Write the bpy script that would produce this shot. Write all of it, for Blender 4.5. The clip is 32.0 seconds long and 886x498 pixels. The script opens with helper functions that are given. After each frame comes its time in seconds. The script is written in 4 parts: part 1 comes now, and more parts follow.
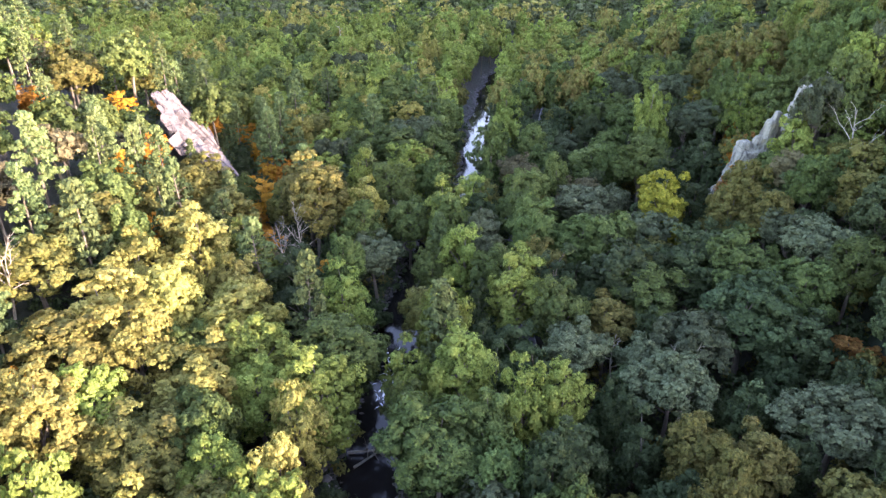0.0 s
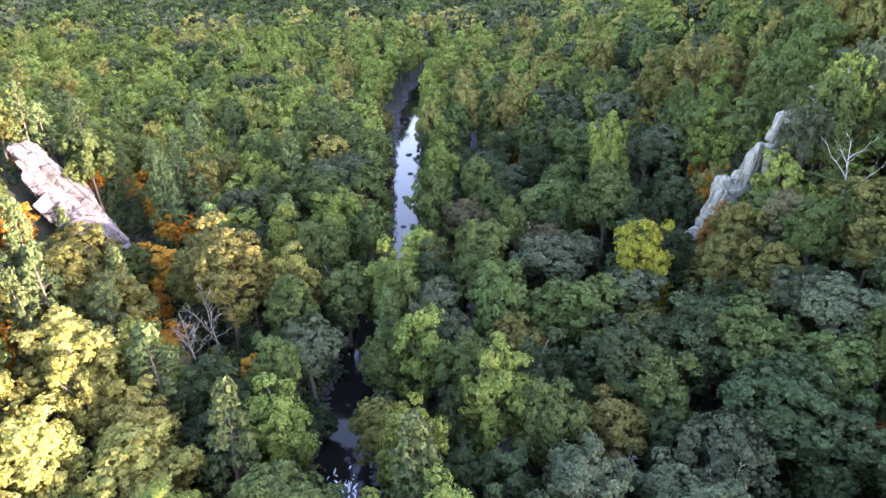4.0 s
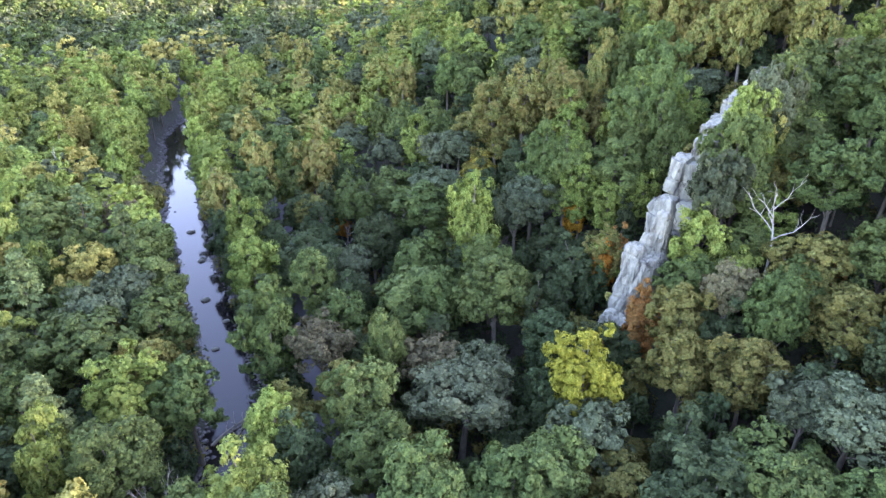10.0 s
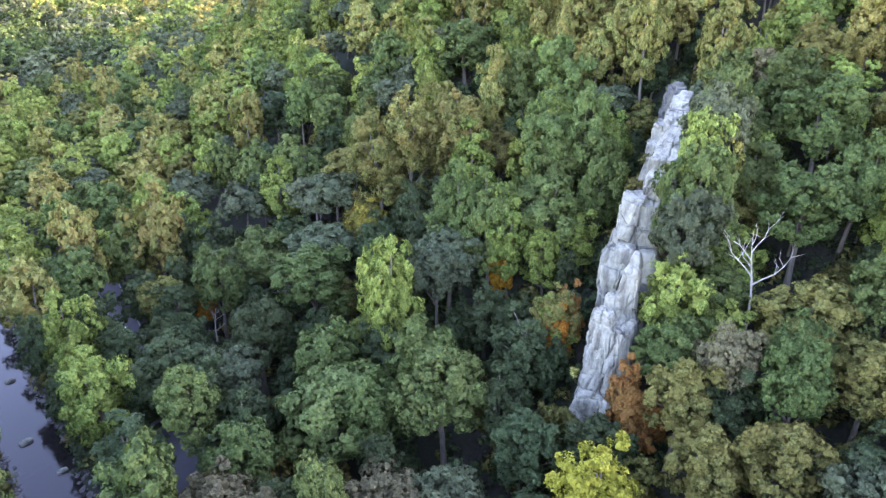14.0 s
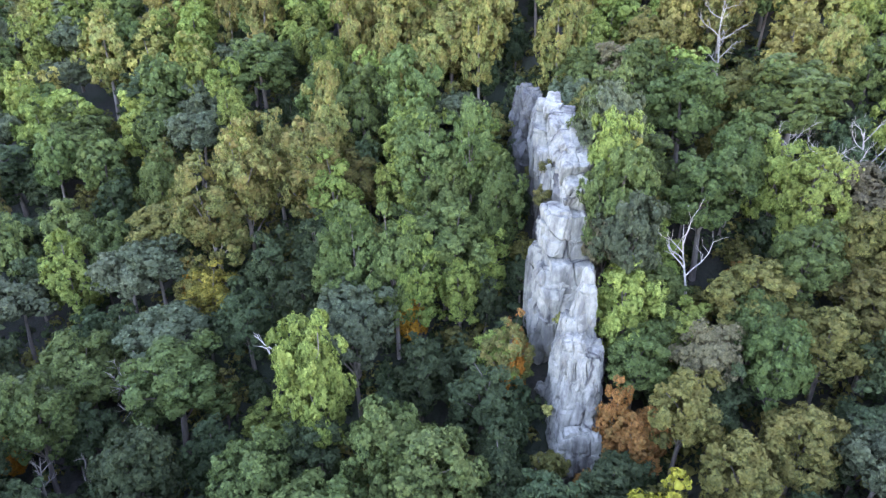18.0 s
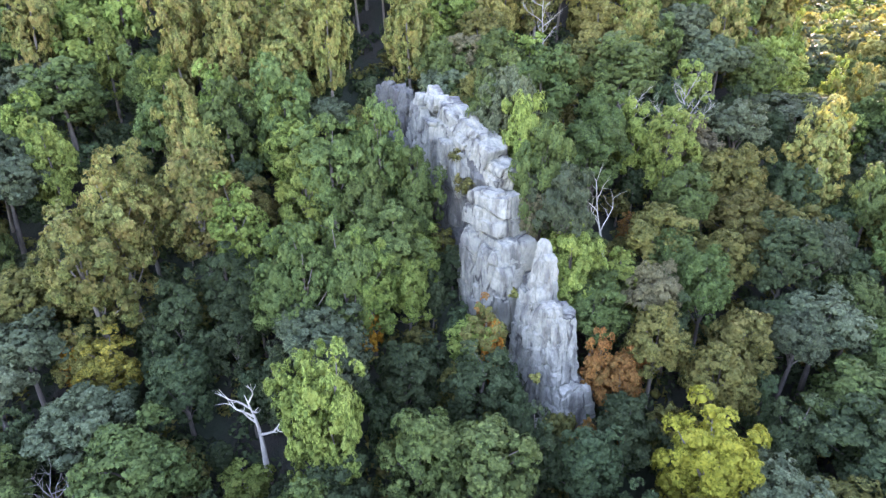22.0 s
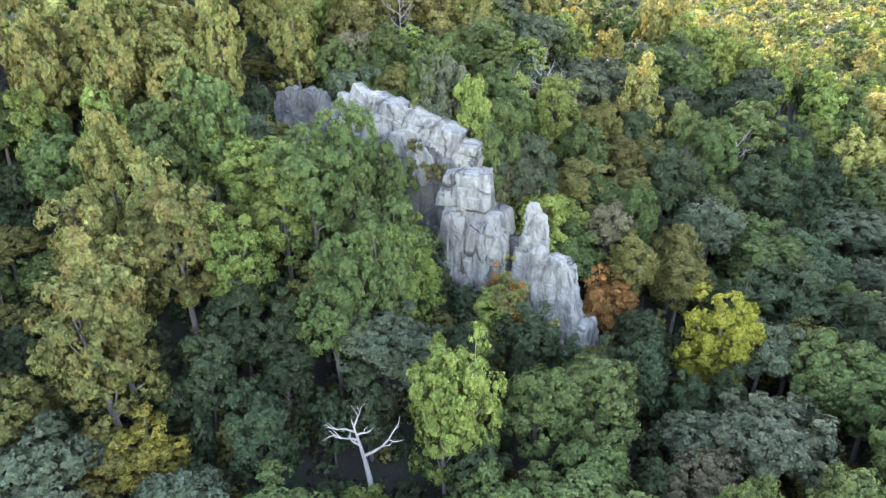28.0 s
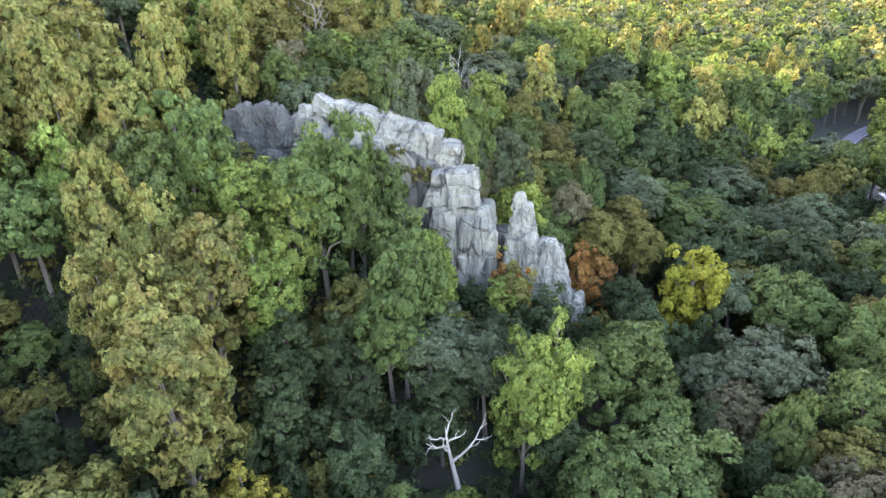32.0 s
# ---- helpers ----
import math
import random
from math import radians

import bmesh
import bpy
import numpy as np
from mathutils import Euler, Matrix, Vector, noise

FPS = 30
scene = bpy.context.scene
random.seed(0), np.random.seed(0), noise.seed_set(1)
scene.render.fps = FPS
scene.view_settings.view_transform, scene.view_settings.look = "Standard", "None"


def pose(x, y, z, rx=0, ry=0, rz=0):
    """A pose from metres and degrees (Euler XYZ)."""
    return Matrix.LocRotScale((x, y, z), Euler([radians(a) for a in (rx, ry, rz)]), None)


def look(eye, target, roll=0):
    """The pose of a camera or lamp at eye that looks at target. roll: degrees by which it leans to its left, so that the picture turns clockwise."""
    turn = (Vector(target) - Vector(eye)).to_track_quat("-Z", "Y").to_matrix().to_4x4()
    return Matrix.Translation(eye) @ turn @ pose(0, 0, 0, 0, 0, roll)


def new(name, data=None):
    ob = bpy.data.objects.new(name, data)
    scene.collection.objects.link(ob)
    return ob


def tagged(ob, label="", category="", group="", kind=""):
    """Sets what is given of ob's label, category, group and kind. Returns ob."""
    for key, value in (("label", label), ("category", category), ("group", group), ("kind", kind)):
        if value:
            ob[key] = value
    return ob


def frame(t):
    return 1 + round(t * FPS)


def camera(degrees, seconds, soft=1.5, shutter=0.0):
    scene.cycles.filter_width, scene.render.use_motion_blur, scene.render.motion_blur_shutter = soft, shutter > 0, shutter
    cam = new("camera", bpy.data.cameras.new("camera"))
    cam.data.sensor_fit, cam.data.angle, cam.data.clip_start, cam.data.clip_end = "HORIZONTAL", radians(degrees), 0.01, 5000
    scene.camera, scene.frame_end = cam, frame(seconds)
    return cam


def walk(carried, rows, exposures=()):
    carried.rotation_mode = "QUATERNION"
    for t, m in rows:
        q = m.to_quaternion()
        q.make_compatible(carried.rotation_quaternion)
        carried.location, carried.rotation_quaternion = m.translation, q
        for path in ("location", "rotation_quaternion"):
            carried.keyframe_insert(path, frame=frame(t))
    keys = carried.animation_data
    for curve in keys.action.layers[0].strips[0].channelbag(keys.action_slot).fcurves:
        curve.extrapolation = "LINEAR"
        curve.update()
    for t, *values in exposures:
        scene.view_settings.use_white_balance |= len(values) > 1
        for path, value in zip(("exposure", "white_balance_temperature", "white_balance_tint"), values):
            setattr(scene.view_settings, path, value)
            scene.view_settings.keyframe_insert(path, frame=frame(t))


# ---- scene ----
cam = camera(66.7, 32.0, 1.4)
METRES, EYE, TILT, LEAN, TURN = 220.0, 67.0, -27.2, 0.0, 0.0
ROWS = [
    (0.0, 0.0, 0.0, 0.0, -0.0, 0.0, 0.0),
    (0.5, -0.0002, 0.0119, 0.0062, -0.79, 0.01, 0.43),
    (1.0, -0.001, 0.0242, 0.0126, -1.67, 0.01, 0.88),
    (1.5, -0.0029, 0.0365, 0.0193, -2.61, -0.02, 1.36),
    (2.0, -0.0053, 0.0491, 0.026, -3.58, -0.04, 1.87),
    (2.5, -0.0084, 0.0616, 0.033, -4.6, -0.06, 2.4),
    (3.0, -0.012, 0.0743, 0.0402, -5.6, -0.11, 2.92),
    (3.5, -0.0159, 0.087, 0.0475, -6.57, -0.15, 3.42),
    (5.5, -0.0322, 0.1393, 0.077, -8.25, -0.28, 4.32),
    (6.0, -0.0363, 0.1528, 0.0843, -9.2, -0.35, 4.82),
    (6.5, -0.0394, 0.1666, 0.0916, -10.63, -0.47, 5.53),
    (7.0, -0.0414, 0.1804, 0.0989, -13.06, -0.71, 6.72),
    (7.5, -0.0429, 0.1943, 0.1064, -16.08, -1.08, 8.12),
    (8.0, -0.0429, 0.2081, 0.1139, -18.93, -1.49, 9.45),
    (8.5, -0.042, 0.2218, 0.1212, -21.4, -1.9, 10.58),
    (9.0, -0.04, 0.2355, 0.1284, -23.5, -2.27, 11.53),
    (9.5, -0.037, 0.2489, 0.1354, -25.62, -2.68, 12.48),
    (10.0, -0.0335, 0.2623, 0.1426, -27.13, -3.02, 13.15),
    (10.5, -0.0293, 0.2757, 0.1495, -28.33, -3.27, 13.69),
    (11.0, -0.025, 0.2891, 0.1562, -30.41, -3.74, 14.58),
    (11.5, -0.0213, 0.3026, 0.1633, -32.36, -4.22, 15.33),
    (12.0, -0.0184, 0.3163, 0.1704, -34.28, -4.73, 16.08),
    (12.5, -0.0167, 0.3303, 0.1772, -36.32, -5.26, 16.84),
    (13.0, -0.0155, 0.3446, 0.1836, -38.43, -5.83, 17.59),
    (13.5, -0.0147, 0.3588, 0.19, -40.53, -6.45, 18.32),
    (14.0, -0.0141, 0.3734, 0.1959, -42.79, -7.11, 19.06),
    (14.5, -0.0142, 0.3876, 0.2025, -45.81, -8.13, 20.04),
    (16.5, -0.0161, 0.4454, 0.2289, -59.59, -13.16, 23.68),
    (17.0, -0.0168, 0.4596, 0.2361, -63.12, -14.58, 24.4),
    (17.5, -0.0173, 0.4739, 0.2432, -66.72, -16.04, 25.09),
    (18.0, -0.0178, 0.488, 0.25, -70.3, -17.49, 25.67),
    (18.5, -0.0187, 0.5021, 0.257, -73.91, -19.02, 26.12),
    (19.0, -0.0201, 0.5163, 0.264, -77.61, -20.59, 26.52),
    (19.5, -0.0216, 0.5305, 0.2713, -81.35, -22.25, 26.81),
    (20.0, -0.0235, 0.5446, 0.2775, -85.08, -23.83, 27.06),
    (20.5, -0.0251, 0.5589, 0.2842, -88.89, -25.54, 27.19),
    (21.0, -0.0266, 0.5733, 0.291, -92.67, -27.24, 27.22),
    (21.5, -0.0276, 0.5877, 0.2981, -96.47, -28.98, 27.15),
    (22.0, -0.0281, 0.6024, 0.3057, -100.3, -30.75, 26.92),
    (22.5, -0.0282, 0.6163, 0.3129, -104.03, -32.45, 26.69),
    (23.0, -0.027, 0.6306, 0.3205, -107.74, -34.14, 26.31),
    (23.5, -0.0249, 0.6448, 0.328, -110.09, -35.17, 26.05),
    (24.0, -0.0216, 0.6585, 0.3354, -110.92, -35.56, 25.98),
    (24.5, -0.0177, 0.6715, 0.3424, -111.84, -35.99, 25.9),
    (26.5, 0.0063, 0.7242, 0.3686, -123.1, -40.67, 23.73),
    (27.0, 0.0139, 0.7364, 0.375, -126.37, -41.99, 22.95),
    (27.5, 0.0222, 0.7481, 0.3814, -129.69, -43.28, 22.05),
    (28.0, 0.0312, 0.7594, 0.3877, -133.13, -44.57, 21.05),
    (28.5, 0.0406, 0.7703, 0.3938, -136.51, -45.76, 20.02),
    (29.0, 0.0501, 0.7801, 0.3994, -139.54, -46.78, 19.01),
    (29.5, 0.061, 0.7903, 0.4051, -142.19, -47.63, 18.08),
    (30.0, 0.0724, 0.7997, 0.4106, -144.59, -48.38, 17.19),
    (30.5, 0.0845, 0.8087, 0.4158, -147.04, -49.09, 16.23),
    (31.0, 0.0967, 0.8172, 0.4208, -149.43, -49.74, 15.29),
    (31.5, 0.1095, 0.8252, 0.4254, -151.7, -50.32, 14.35),
    (32.0, 0.123, 0.8331, 0.4297, -152.11, -50.41, 14.18),
]

walk(cam, [(t, pose(0, 0, EYE, TILT, LEAN, TURN) @ pose(METRES * x, METRES * y, METRES * z, 90 + pitch, roll, yaw)) for t, x, y, z, yaw, pitch, roll in ROWS],
     [(0.0, 4.42, 6300, 43), (9.0, 4.97, 6200, 46), (18.0, 5.05, 6200, 50), (26.0, 4.93, 6400, 46), (32.0, 4.88, 6700, 43)])

# ---- light: a low sun behind the eastern ridge, and a clear sky ----
SUN_FROM = Vector((0.862, -0.507, 0.0)).normalized()
SUN_HEIGHT = radians(7.5)
world = bpy.data.worlds.new("evening_sky")
scene.world = world
world.use_nodes = True
sky = world.node_tree.nodes.new("ShaderNodeTexSky")
sky.sky_type, sky.sun_disc = "NISHITA", False
sky.sun_elevation = SUN_HEIGHT
sky.sun_rotation = math.atan2(SUN_FROM.x, SUN_FROM.y) % (2 * math.pi)
world.node_tree.links.new(sky.outputs[0], world.node_tree.nodes["Background"].inputs[0])
world.node_tree.nodes["Background"].inputs[1].default_value = 0.15
sun = new("sun", bpy.data.lights.new("sun", "SUN"))
sun.data.energy, sun.data.angle, sun.data.color = 1.95, radians(0.6), (1.0, 0.87, 0.62)
sun.matrix_world = look(SUN_FROM * 300 * math.cos(SUN_HEIGHT) + Vector((0, 0, 300 * math.sin(SUN_HEIGHT))), (0, 0, 0))

# ---- materials ----
def material(name):
    m = bpy.data.materials.new(name)
    m.use_nodes = True
    nt = m.node_tree
    b = nt.nodes["Principled BSDF"]
    return m, nt, b


def node(nt, kind, **values):
    n = nt.nodes.new(kind)
    for key, v in values.items():
        n.inputs[key].default_value = v
    return n


def ramp(nt, fac, stops):
    r = nt.nodes.new("ShaderNodeValToRGB")
    el = r.color_ramp.elements
    while len(el) < len(stops):
        el.new(0.5)
    for e, (p, c) in zip(el, stops):
        e.position, e.color = p, (*c, 1)
    nt.links.new(fac, r.inputs[0])
    return r.outputs[0]


def mix(nt, fac, a, b, mode="MIX"):
    n = nt.nodes.new("ShaderNodeMix")
    n.data_type, n.blend_type = "RGBA", mode
    for k, v in ((0, fac), (6, a), (7, b)):
        if isinstance(v, (int, float)):
            n.inputs[k].default_value = v
        elif isinstance(v, tuple):
            n.inputs[k].default_value = (*v, 1)
        else:
            nt.links.new(v, n.inputs[k])
    return n.outputs[2]


def noise_tex(nt, scale, detail=4.0, rough=0.55, vector=None):
    n = node(nt, "ShaderNodeTexNoise", Scale=scale, Detail=detail, Roughness=rough)
    if vector is not None:
        nt.links.new(vector, n.inputs["Vector"])
    return n.outputs[0]


def coords(nt, scale=(1, 1, 1), kind="Object"):
    tc = nt.nodes.new("ShaderNodeTexCoord")
    mp = node(nt, "ShaderNodeMapping", Scale=scale)
    nt.links.new(tc.outputs[kind], mp.inputs[0])
    return mp.outputs[0]


def bump(nt, b, height, strength, distance):
    n = node(nt, "ShaderNodeBump", Strength=strength, Distance=distance)
    nt.links.new(height, n.inputs["Height"])
    nt.links.new(n.outputs[0], b.inputs["Normal"])


def leaf_material(name, dark, light, accent, translucent=0.36):
    m, nt, b = material(name)
    geo, info = nt.nodes.new("ShaderNodeNewGeometry"), nt.nodes.new("ShaderNodeObjectInfo")
    clump = noise_tex(nt, 0.55, 3.0, 0.6, coords(nt))
    c = ramp(nt, geo.outputs["Random Per Island"], [(0.0, tuple(0.7 * p for p in dark)), (0.5, tuple((p + q) / 2 for p, q in zip(dark, light))), (1.0, tuple(1.25 * p for p in light))])
    c = mix(nt, ramp(nt, clump, [(0.42, (0, 0, 0)), (0.72, (0.75, 0.75, 0.75))]), c, accent)
    hue = node(nt, "ShaderNodeHueSaturation", Saturation=1.02)
    for key, lo, hi in (("Hue", 0.488, 0.512), ("Value", 0.74, 1.26)):
        mr = node(nt, "ShaderNodeMapRange")
        mr.inputs[3].default_value, mr.inputs[4].default_value = lo, hi
        if key == "Hue":
            mul = nt.nodes.new("ShaderNodeMath")
            mul.operation = "FRACT"
            mu2 = nt.nodes.new("ShaderNodeMath")
            mu2.operation = "MULTIPLY"
            mu2.inputs[1].default_value = 7.13
            nt.links.new(info.outputs["Random"], mu2.inputs[0])
            nt.links.new(mu2.outputs[0], mul.inputs[0])
            nt.links.new(mul.outputs[0], mr.inputs[0])
        else:
            nt.links.new(info.outputs["Random"], mr.inputs[0])
        nt.links.new(mr.outputs[0], hue.inputs[key])
    nt.links.new(c, hue.inputs["Color"])
    c = hue.outputs[0]
    nt.links.new(c, b.inputs["Base Color"])
    b.inputs["Roughness"].default_value = 0.7
    b.inputs["Specular IOR Level"].default_value = 0.08
    tr = nt.nodes.new("ShaderNodeBsdfTranslucent")
    nt.links.new(mix(nt, 1.0, c, (1.0, 0.95, 0.62), "MULTIPLY"), tr.inputs[0])
    ms = nt.nodes.new("ShaderNodeMixShader")
    ms.inputs[0].default_value = translucent
    nt.links.new(b.outputs[0], ms.inputs[1])
    nt.links.new(tr.outputs[0], ms.inputs[2])
    nt.links.new(ms.outputs[0], nt.nodes["Material Output"].inputs[0])
    return m


LEAF = {
    "mid": leaf_material("leaves_green", (0.033, 0.056, 0.019), (0.080, 0.116, 0.035), (0.082, 0.108, 0.030)),
    "bright": leaf_material("leaves_fresh_green", (0.066, 0.103, 0.022), (0.156, 0.208, 0.050), (0.172, 0.200, 0.046)),
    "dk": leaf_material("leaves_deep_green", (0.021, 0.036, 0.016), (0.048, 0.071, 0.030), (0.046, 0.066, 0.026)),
    "grey": leaf_material("leaves_grey_green", (0.036, 0.050, 0.026), (0.079, 0.099, 0.053), (0.068, 0.083, 0.041)),
    "olive": leaf_material("leaves_olive", (0.053, 0.061, 0.018), (0.118, 0.120, 0.034), (0.126, 0.108, 0.030)),
    "gold": leaf_material("leaves_olive_gold", (0.069, 0.087, 0.026), (0.152, 0.172, 0.050), (0.206, 0.152, 0.045)),
    "vivid": leaf_material("leaves_bright_yellow_green", (0.130, 0.144, 0.018), (0.250, 0.252, 0.036), (0.238, 0.224, 0.032)),
    "lime": leaf_material("leaves_yellow_green", (0.122, 0.129, 0.032), (0.230, 0.228, 0.066), (0.236, 0.210, 0.058)),
    "yellow": leaf_material("leaves_autumn_yellow", (0.235, 0.116, 0.019), (0.431, 0.220, 0.032), (0.408, 0.188, 0.026)),
    "amber": leaf_material("leaves_yellow_and_green", (0.078, 0.084, 0.018), (0.230, 0.180, 0.032), (0.120, 0.128, 0.028)),
    "orange": leaf_material("leaves_autumn_orange", (0.148, 0.073, 0.023), (0.270, 0.140, 0.040), (0.176, 0.128, 0.040)),
    "mute": leaf_material("leaves_fading", (0.064, 0.062, 0.034), (0.118, 0.108, 0.058), (0.100, 0.092, 0.046)),
    "pine": leaf_material("needles", (0.035, 0.059, 0.024), (0.086, 0.118, 0.042), (0.072, 0.097, 0.034), 0.15),
}


def bark_material(name, a, b_, scale=3.0):
    m, nt, b = material(name)
    v = coords(nt, (1, 1, 0.22))
    n = noise_tex(nt, scale, 6.0, 0.65, v)
    nt.links.new(ramp(nt, n, [(0.3, a), (0.7, b_)]), b.inputs["Base Color"])
    b.inputs["Roughness"].default_value = 0.9
    bump(nt, b, n, 0.7, 0.05)
    return m


BARK = bark_material("bark_grey_brown", (0.038, 0.032, 0.022), (0.116, 0.103, 0.076))
PALE_BARK = bark_material("bark_pale", (0.070, 0.064, 0.048), (0.180, 0.164, 0.124))
GREY_WOOD = bark_material("weathered_grey_wood", (0.104, 0.097, 0.074), (0.252, 0.238, 0.184), 2.0)
DEAD_WOOD = bark_material("bleached_dead_wood", (0.150, 0.142, 0.108), (0.350, 0.330, 0.254), 2.0)


def rock_material(name, dark, mid, light, stain):
    m, nt, b = material(name)
    v = coords(nt)
    big = noise_tex(nt, 0.16, 5.0, 0.6, v)
    fine = noise_tex(nt, 1.7, 8.0, 0.7, v)
    streak = noise_tex(nt, 1.0, 6.0, 0.65, coords(nt, (0.6, 0.6, 0.11)))
    c = ramp(nt, fine, [(0.3, mid), (0.7, light)])
    c = mix(nt, ramp(nt, big, [(0.44, (0, 0, 0)), (0.66, (0.8, 0.8, 0.8))]), c, mid)
    c = mix(nt, ramp(nt, streak, [(0.47, (0, 0, 0)), (0.64, (0.9, 0.9, 0.9))]), c, stain)
    vor = nt.nodes.new("ShaderNodeTexVoronoi")
    vor.feature = "DISTANCE_TO_EDGE"
    vor.inputs["Scale"].default_value = 0.17
    warp = node(nt, "ShaderNodeVectorMath")
    warp.operation = "ADD"
    nz = node(nt, "ShaderNodeTexNoise", Scale=0.35, Detail=6.0)
    nt.links.new(v, nz.inputs["Vector"])
    nt.links.new(coords(nt, (1.0, 1.0, 0.36)), warp.inputs[0])
    nt.links.new(nz.outputs[1], warp.inputs[1])
    nt.links.new(warp.outputs[0], vor.inputs["Vector"])
    crack = ramp(nt, vor.outputs[0], [(0.0, (0, 0, 0)), (0.03, (1, 1, 1))])
    crack = mix(nt, ramp(nt, noise_tex(nt, 0.3, 3.0, 0.5, v), [(0.44, (0, 0, 0)), (0.56, (1, 1, 1))]), (1, 1, 1), crack)
    c = mix(nt, crack, dark, c)
    nt.links.new(c, b.inputs["Base Color"])
    b.inputs["Roughness"].default_value = 0.85
    h = mix(nt, 0.35, crack, fine)
    bump(nt, b, h, 0.8, 0.25)
    return m


ROCK = rock_material("pale_quartzite", (0.015, 0.015, 0.012), (0.108, 0.111, 0.084), (0.222, 0.227, 0.172), (0.049, 0.050, 0.038))
# Darkened quartzite: weathered walls, with the shade of recesses put into the colour.
ROCK_DARK = rock_material("weathered_quartzite_painted_shade", (0.011, 0.011, 0.009), (0.044, 0.046, 0.036), (0.090, 0.093, 0.074), (0.028, 0.028, 0.024))
ROCK_WARM = rock_material("warm_quartzite", (0.014, 0.012, 0.012), (0.062, 0.054, 0.052), (0.112, 0.100, 0.095), (0.036, 0.031, 0.030))
BOULDER = rock_material("river_boulder", (0.02, 0.02, 0.02), (0.045, 0.042, 0.038), (0.13, 0.123, 0.115), (0.026, 0.026, 0.023))


def floor_material():
    m, nt, b = material("forest_floor")
    v = coords(nt)
    n1, n2 = noise_tex(nt, 0.09, 5.0, 0.6, v), noise_tex(nt, 2.3, 8.0, 0.7, v)
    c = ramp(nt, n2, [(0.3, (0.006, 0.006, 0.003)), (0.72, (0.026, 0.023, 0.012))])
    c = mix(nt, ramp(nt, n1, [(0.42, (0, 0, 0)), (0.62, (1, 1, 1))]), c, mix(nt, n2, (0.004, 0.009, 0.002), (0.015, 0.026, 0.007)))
    nt.links.new(c, b.inputs["Base Color"])
    b.inputs["Roughness"].default_value = 0.95
    bump(nt, b, n2, 0.8, 0.3)
    return m


FLOOR = floor_material()


def road_material():
    m, nt, b = material("worn_asphalt")
    v = coords(nt)
    n1, n2 = noise_tex(nt, 0.35, 4.0, 0.6, v), noise_tex(nt, 9.0, 6.0, 0.7, v)
    c = mix(nt, n1, (0.053, 0.054, 0.059), (0.087, 0.088, 0.093))
    c = mix(nt, ramp(nt, n2, [(0.35, (0, 0, 0)), (0.75, (0.310, 0.310, 0.310))]), c, (0.037, 0.037, 0.038))
    nt.links.new(c, b.inputs["Base Color"])
    b.inputs["Roughness"].default_value = 0.8
    bump(nt, b, n2, 0.3, 0.02)
    return m


def plain(name, colour, rough=0.7, metal=0.0):
    m, nt, b = material(name)
    n = noise_tex(nt, 4.0, 5.0, 0.6, coords(nt))
    nt.links.new(mix(nt, n, tuple(0.75 * c for c in colour), tuple(min(1.0, 1.2 * c) for c in colour)), b.inputs["Base Color"])
    b.inputs["Roughness"].default_value, b.inputs["Metallic"].default_value = rough, metal
    return m


def water_material():
    m, nt, b = material("river_water")
    b.inputs["Base Color"].default_value = (0.010, 0.009, 0.008, 1)
    b.inputs["Roughness"].default_value = 0.06
    b.inputs["IOR"].default_value = 1.33
    b.inputs["Specular IOR Level"].default_value = 0.32
    v = coords(nt)
    n1, n2 = noise_tex(nt, 0.9, 5.0, 0.6, v), noise_tex(nt, 0.05, 3.0, 0.5, v)
    h = mix(nt, ramp(nt, n2, [(0.4, (0.1, 0.1, 0.1)), (0.6, (0.8, 0.8, 0.8))]), (0.5, 0.5, 0.5), n1)
    bump(nt, b, h, 0.25, 0.06)
    return m


ASPHALT, WATER = road_material(), water_material()
PAINT = plain("road_paint", (0.24, 0.24, 0.22))
FOAM = plain("white_water", (0.75, 0.78, 0.8), 0.5)


# ---- the lie of the land ----
def smooth(a, b, v):
    t = np.clip((v - a) / (b - a), 0, 1)
    return t * t * (3 - 2 * t)
RIV_Y = (-700, -250, -90, -40, 0, 35, 64, 85, 107, 129, 147, 162, 189, 208, 231, 270, 300, 330, 380, 460, 900)
RIV_X = (-300, -120, -26, 4, 14, -4, -10, -8.5, -7.3, -3, 4, 7.3, 9, 11.2, 13.5, 18.5, 25, 40, 100, 210, 500)
ROAD_Y = (-500, -200, -80, -40, 0, 40, 80, 110, 126, 135, 152, 160, 171, 184, 200, 240, 290, 350, 420, 620)
ROAD_X = (-220, -60, 4, 23, 27, 18, 13.5, 13, 13.7, 15, 18.3, 21, 23.3, 26.2, 30, 38, 46, 56, 70, 95)
TOE_Y = (-300, -60, -20, 14, 65, 118, 150, 200, 254, 290, 350, 500)
TOE_X = (40, 30, 28, 42, 42, 32, 36, 48, 57, 82, 116, 190)
WEST_Y = (-300, 40, 100, 150, 200, 260, 340, 500)
WEST_X = (-60, -30, -30, -35, -46, -80, -110, -140)
def soft(y, ys, xs):
    return sum(np.interp(y + o, ys, xs) for o in (-9, -4.5, 0, 4.5, 9)) / 5
def river_x(y): return soft(y, RIV_Y, RIV_X)
def road_x(y): return soft(y, ROAD_Y, ROAD_X)
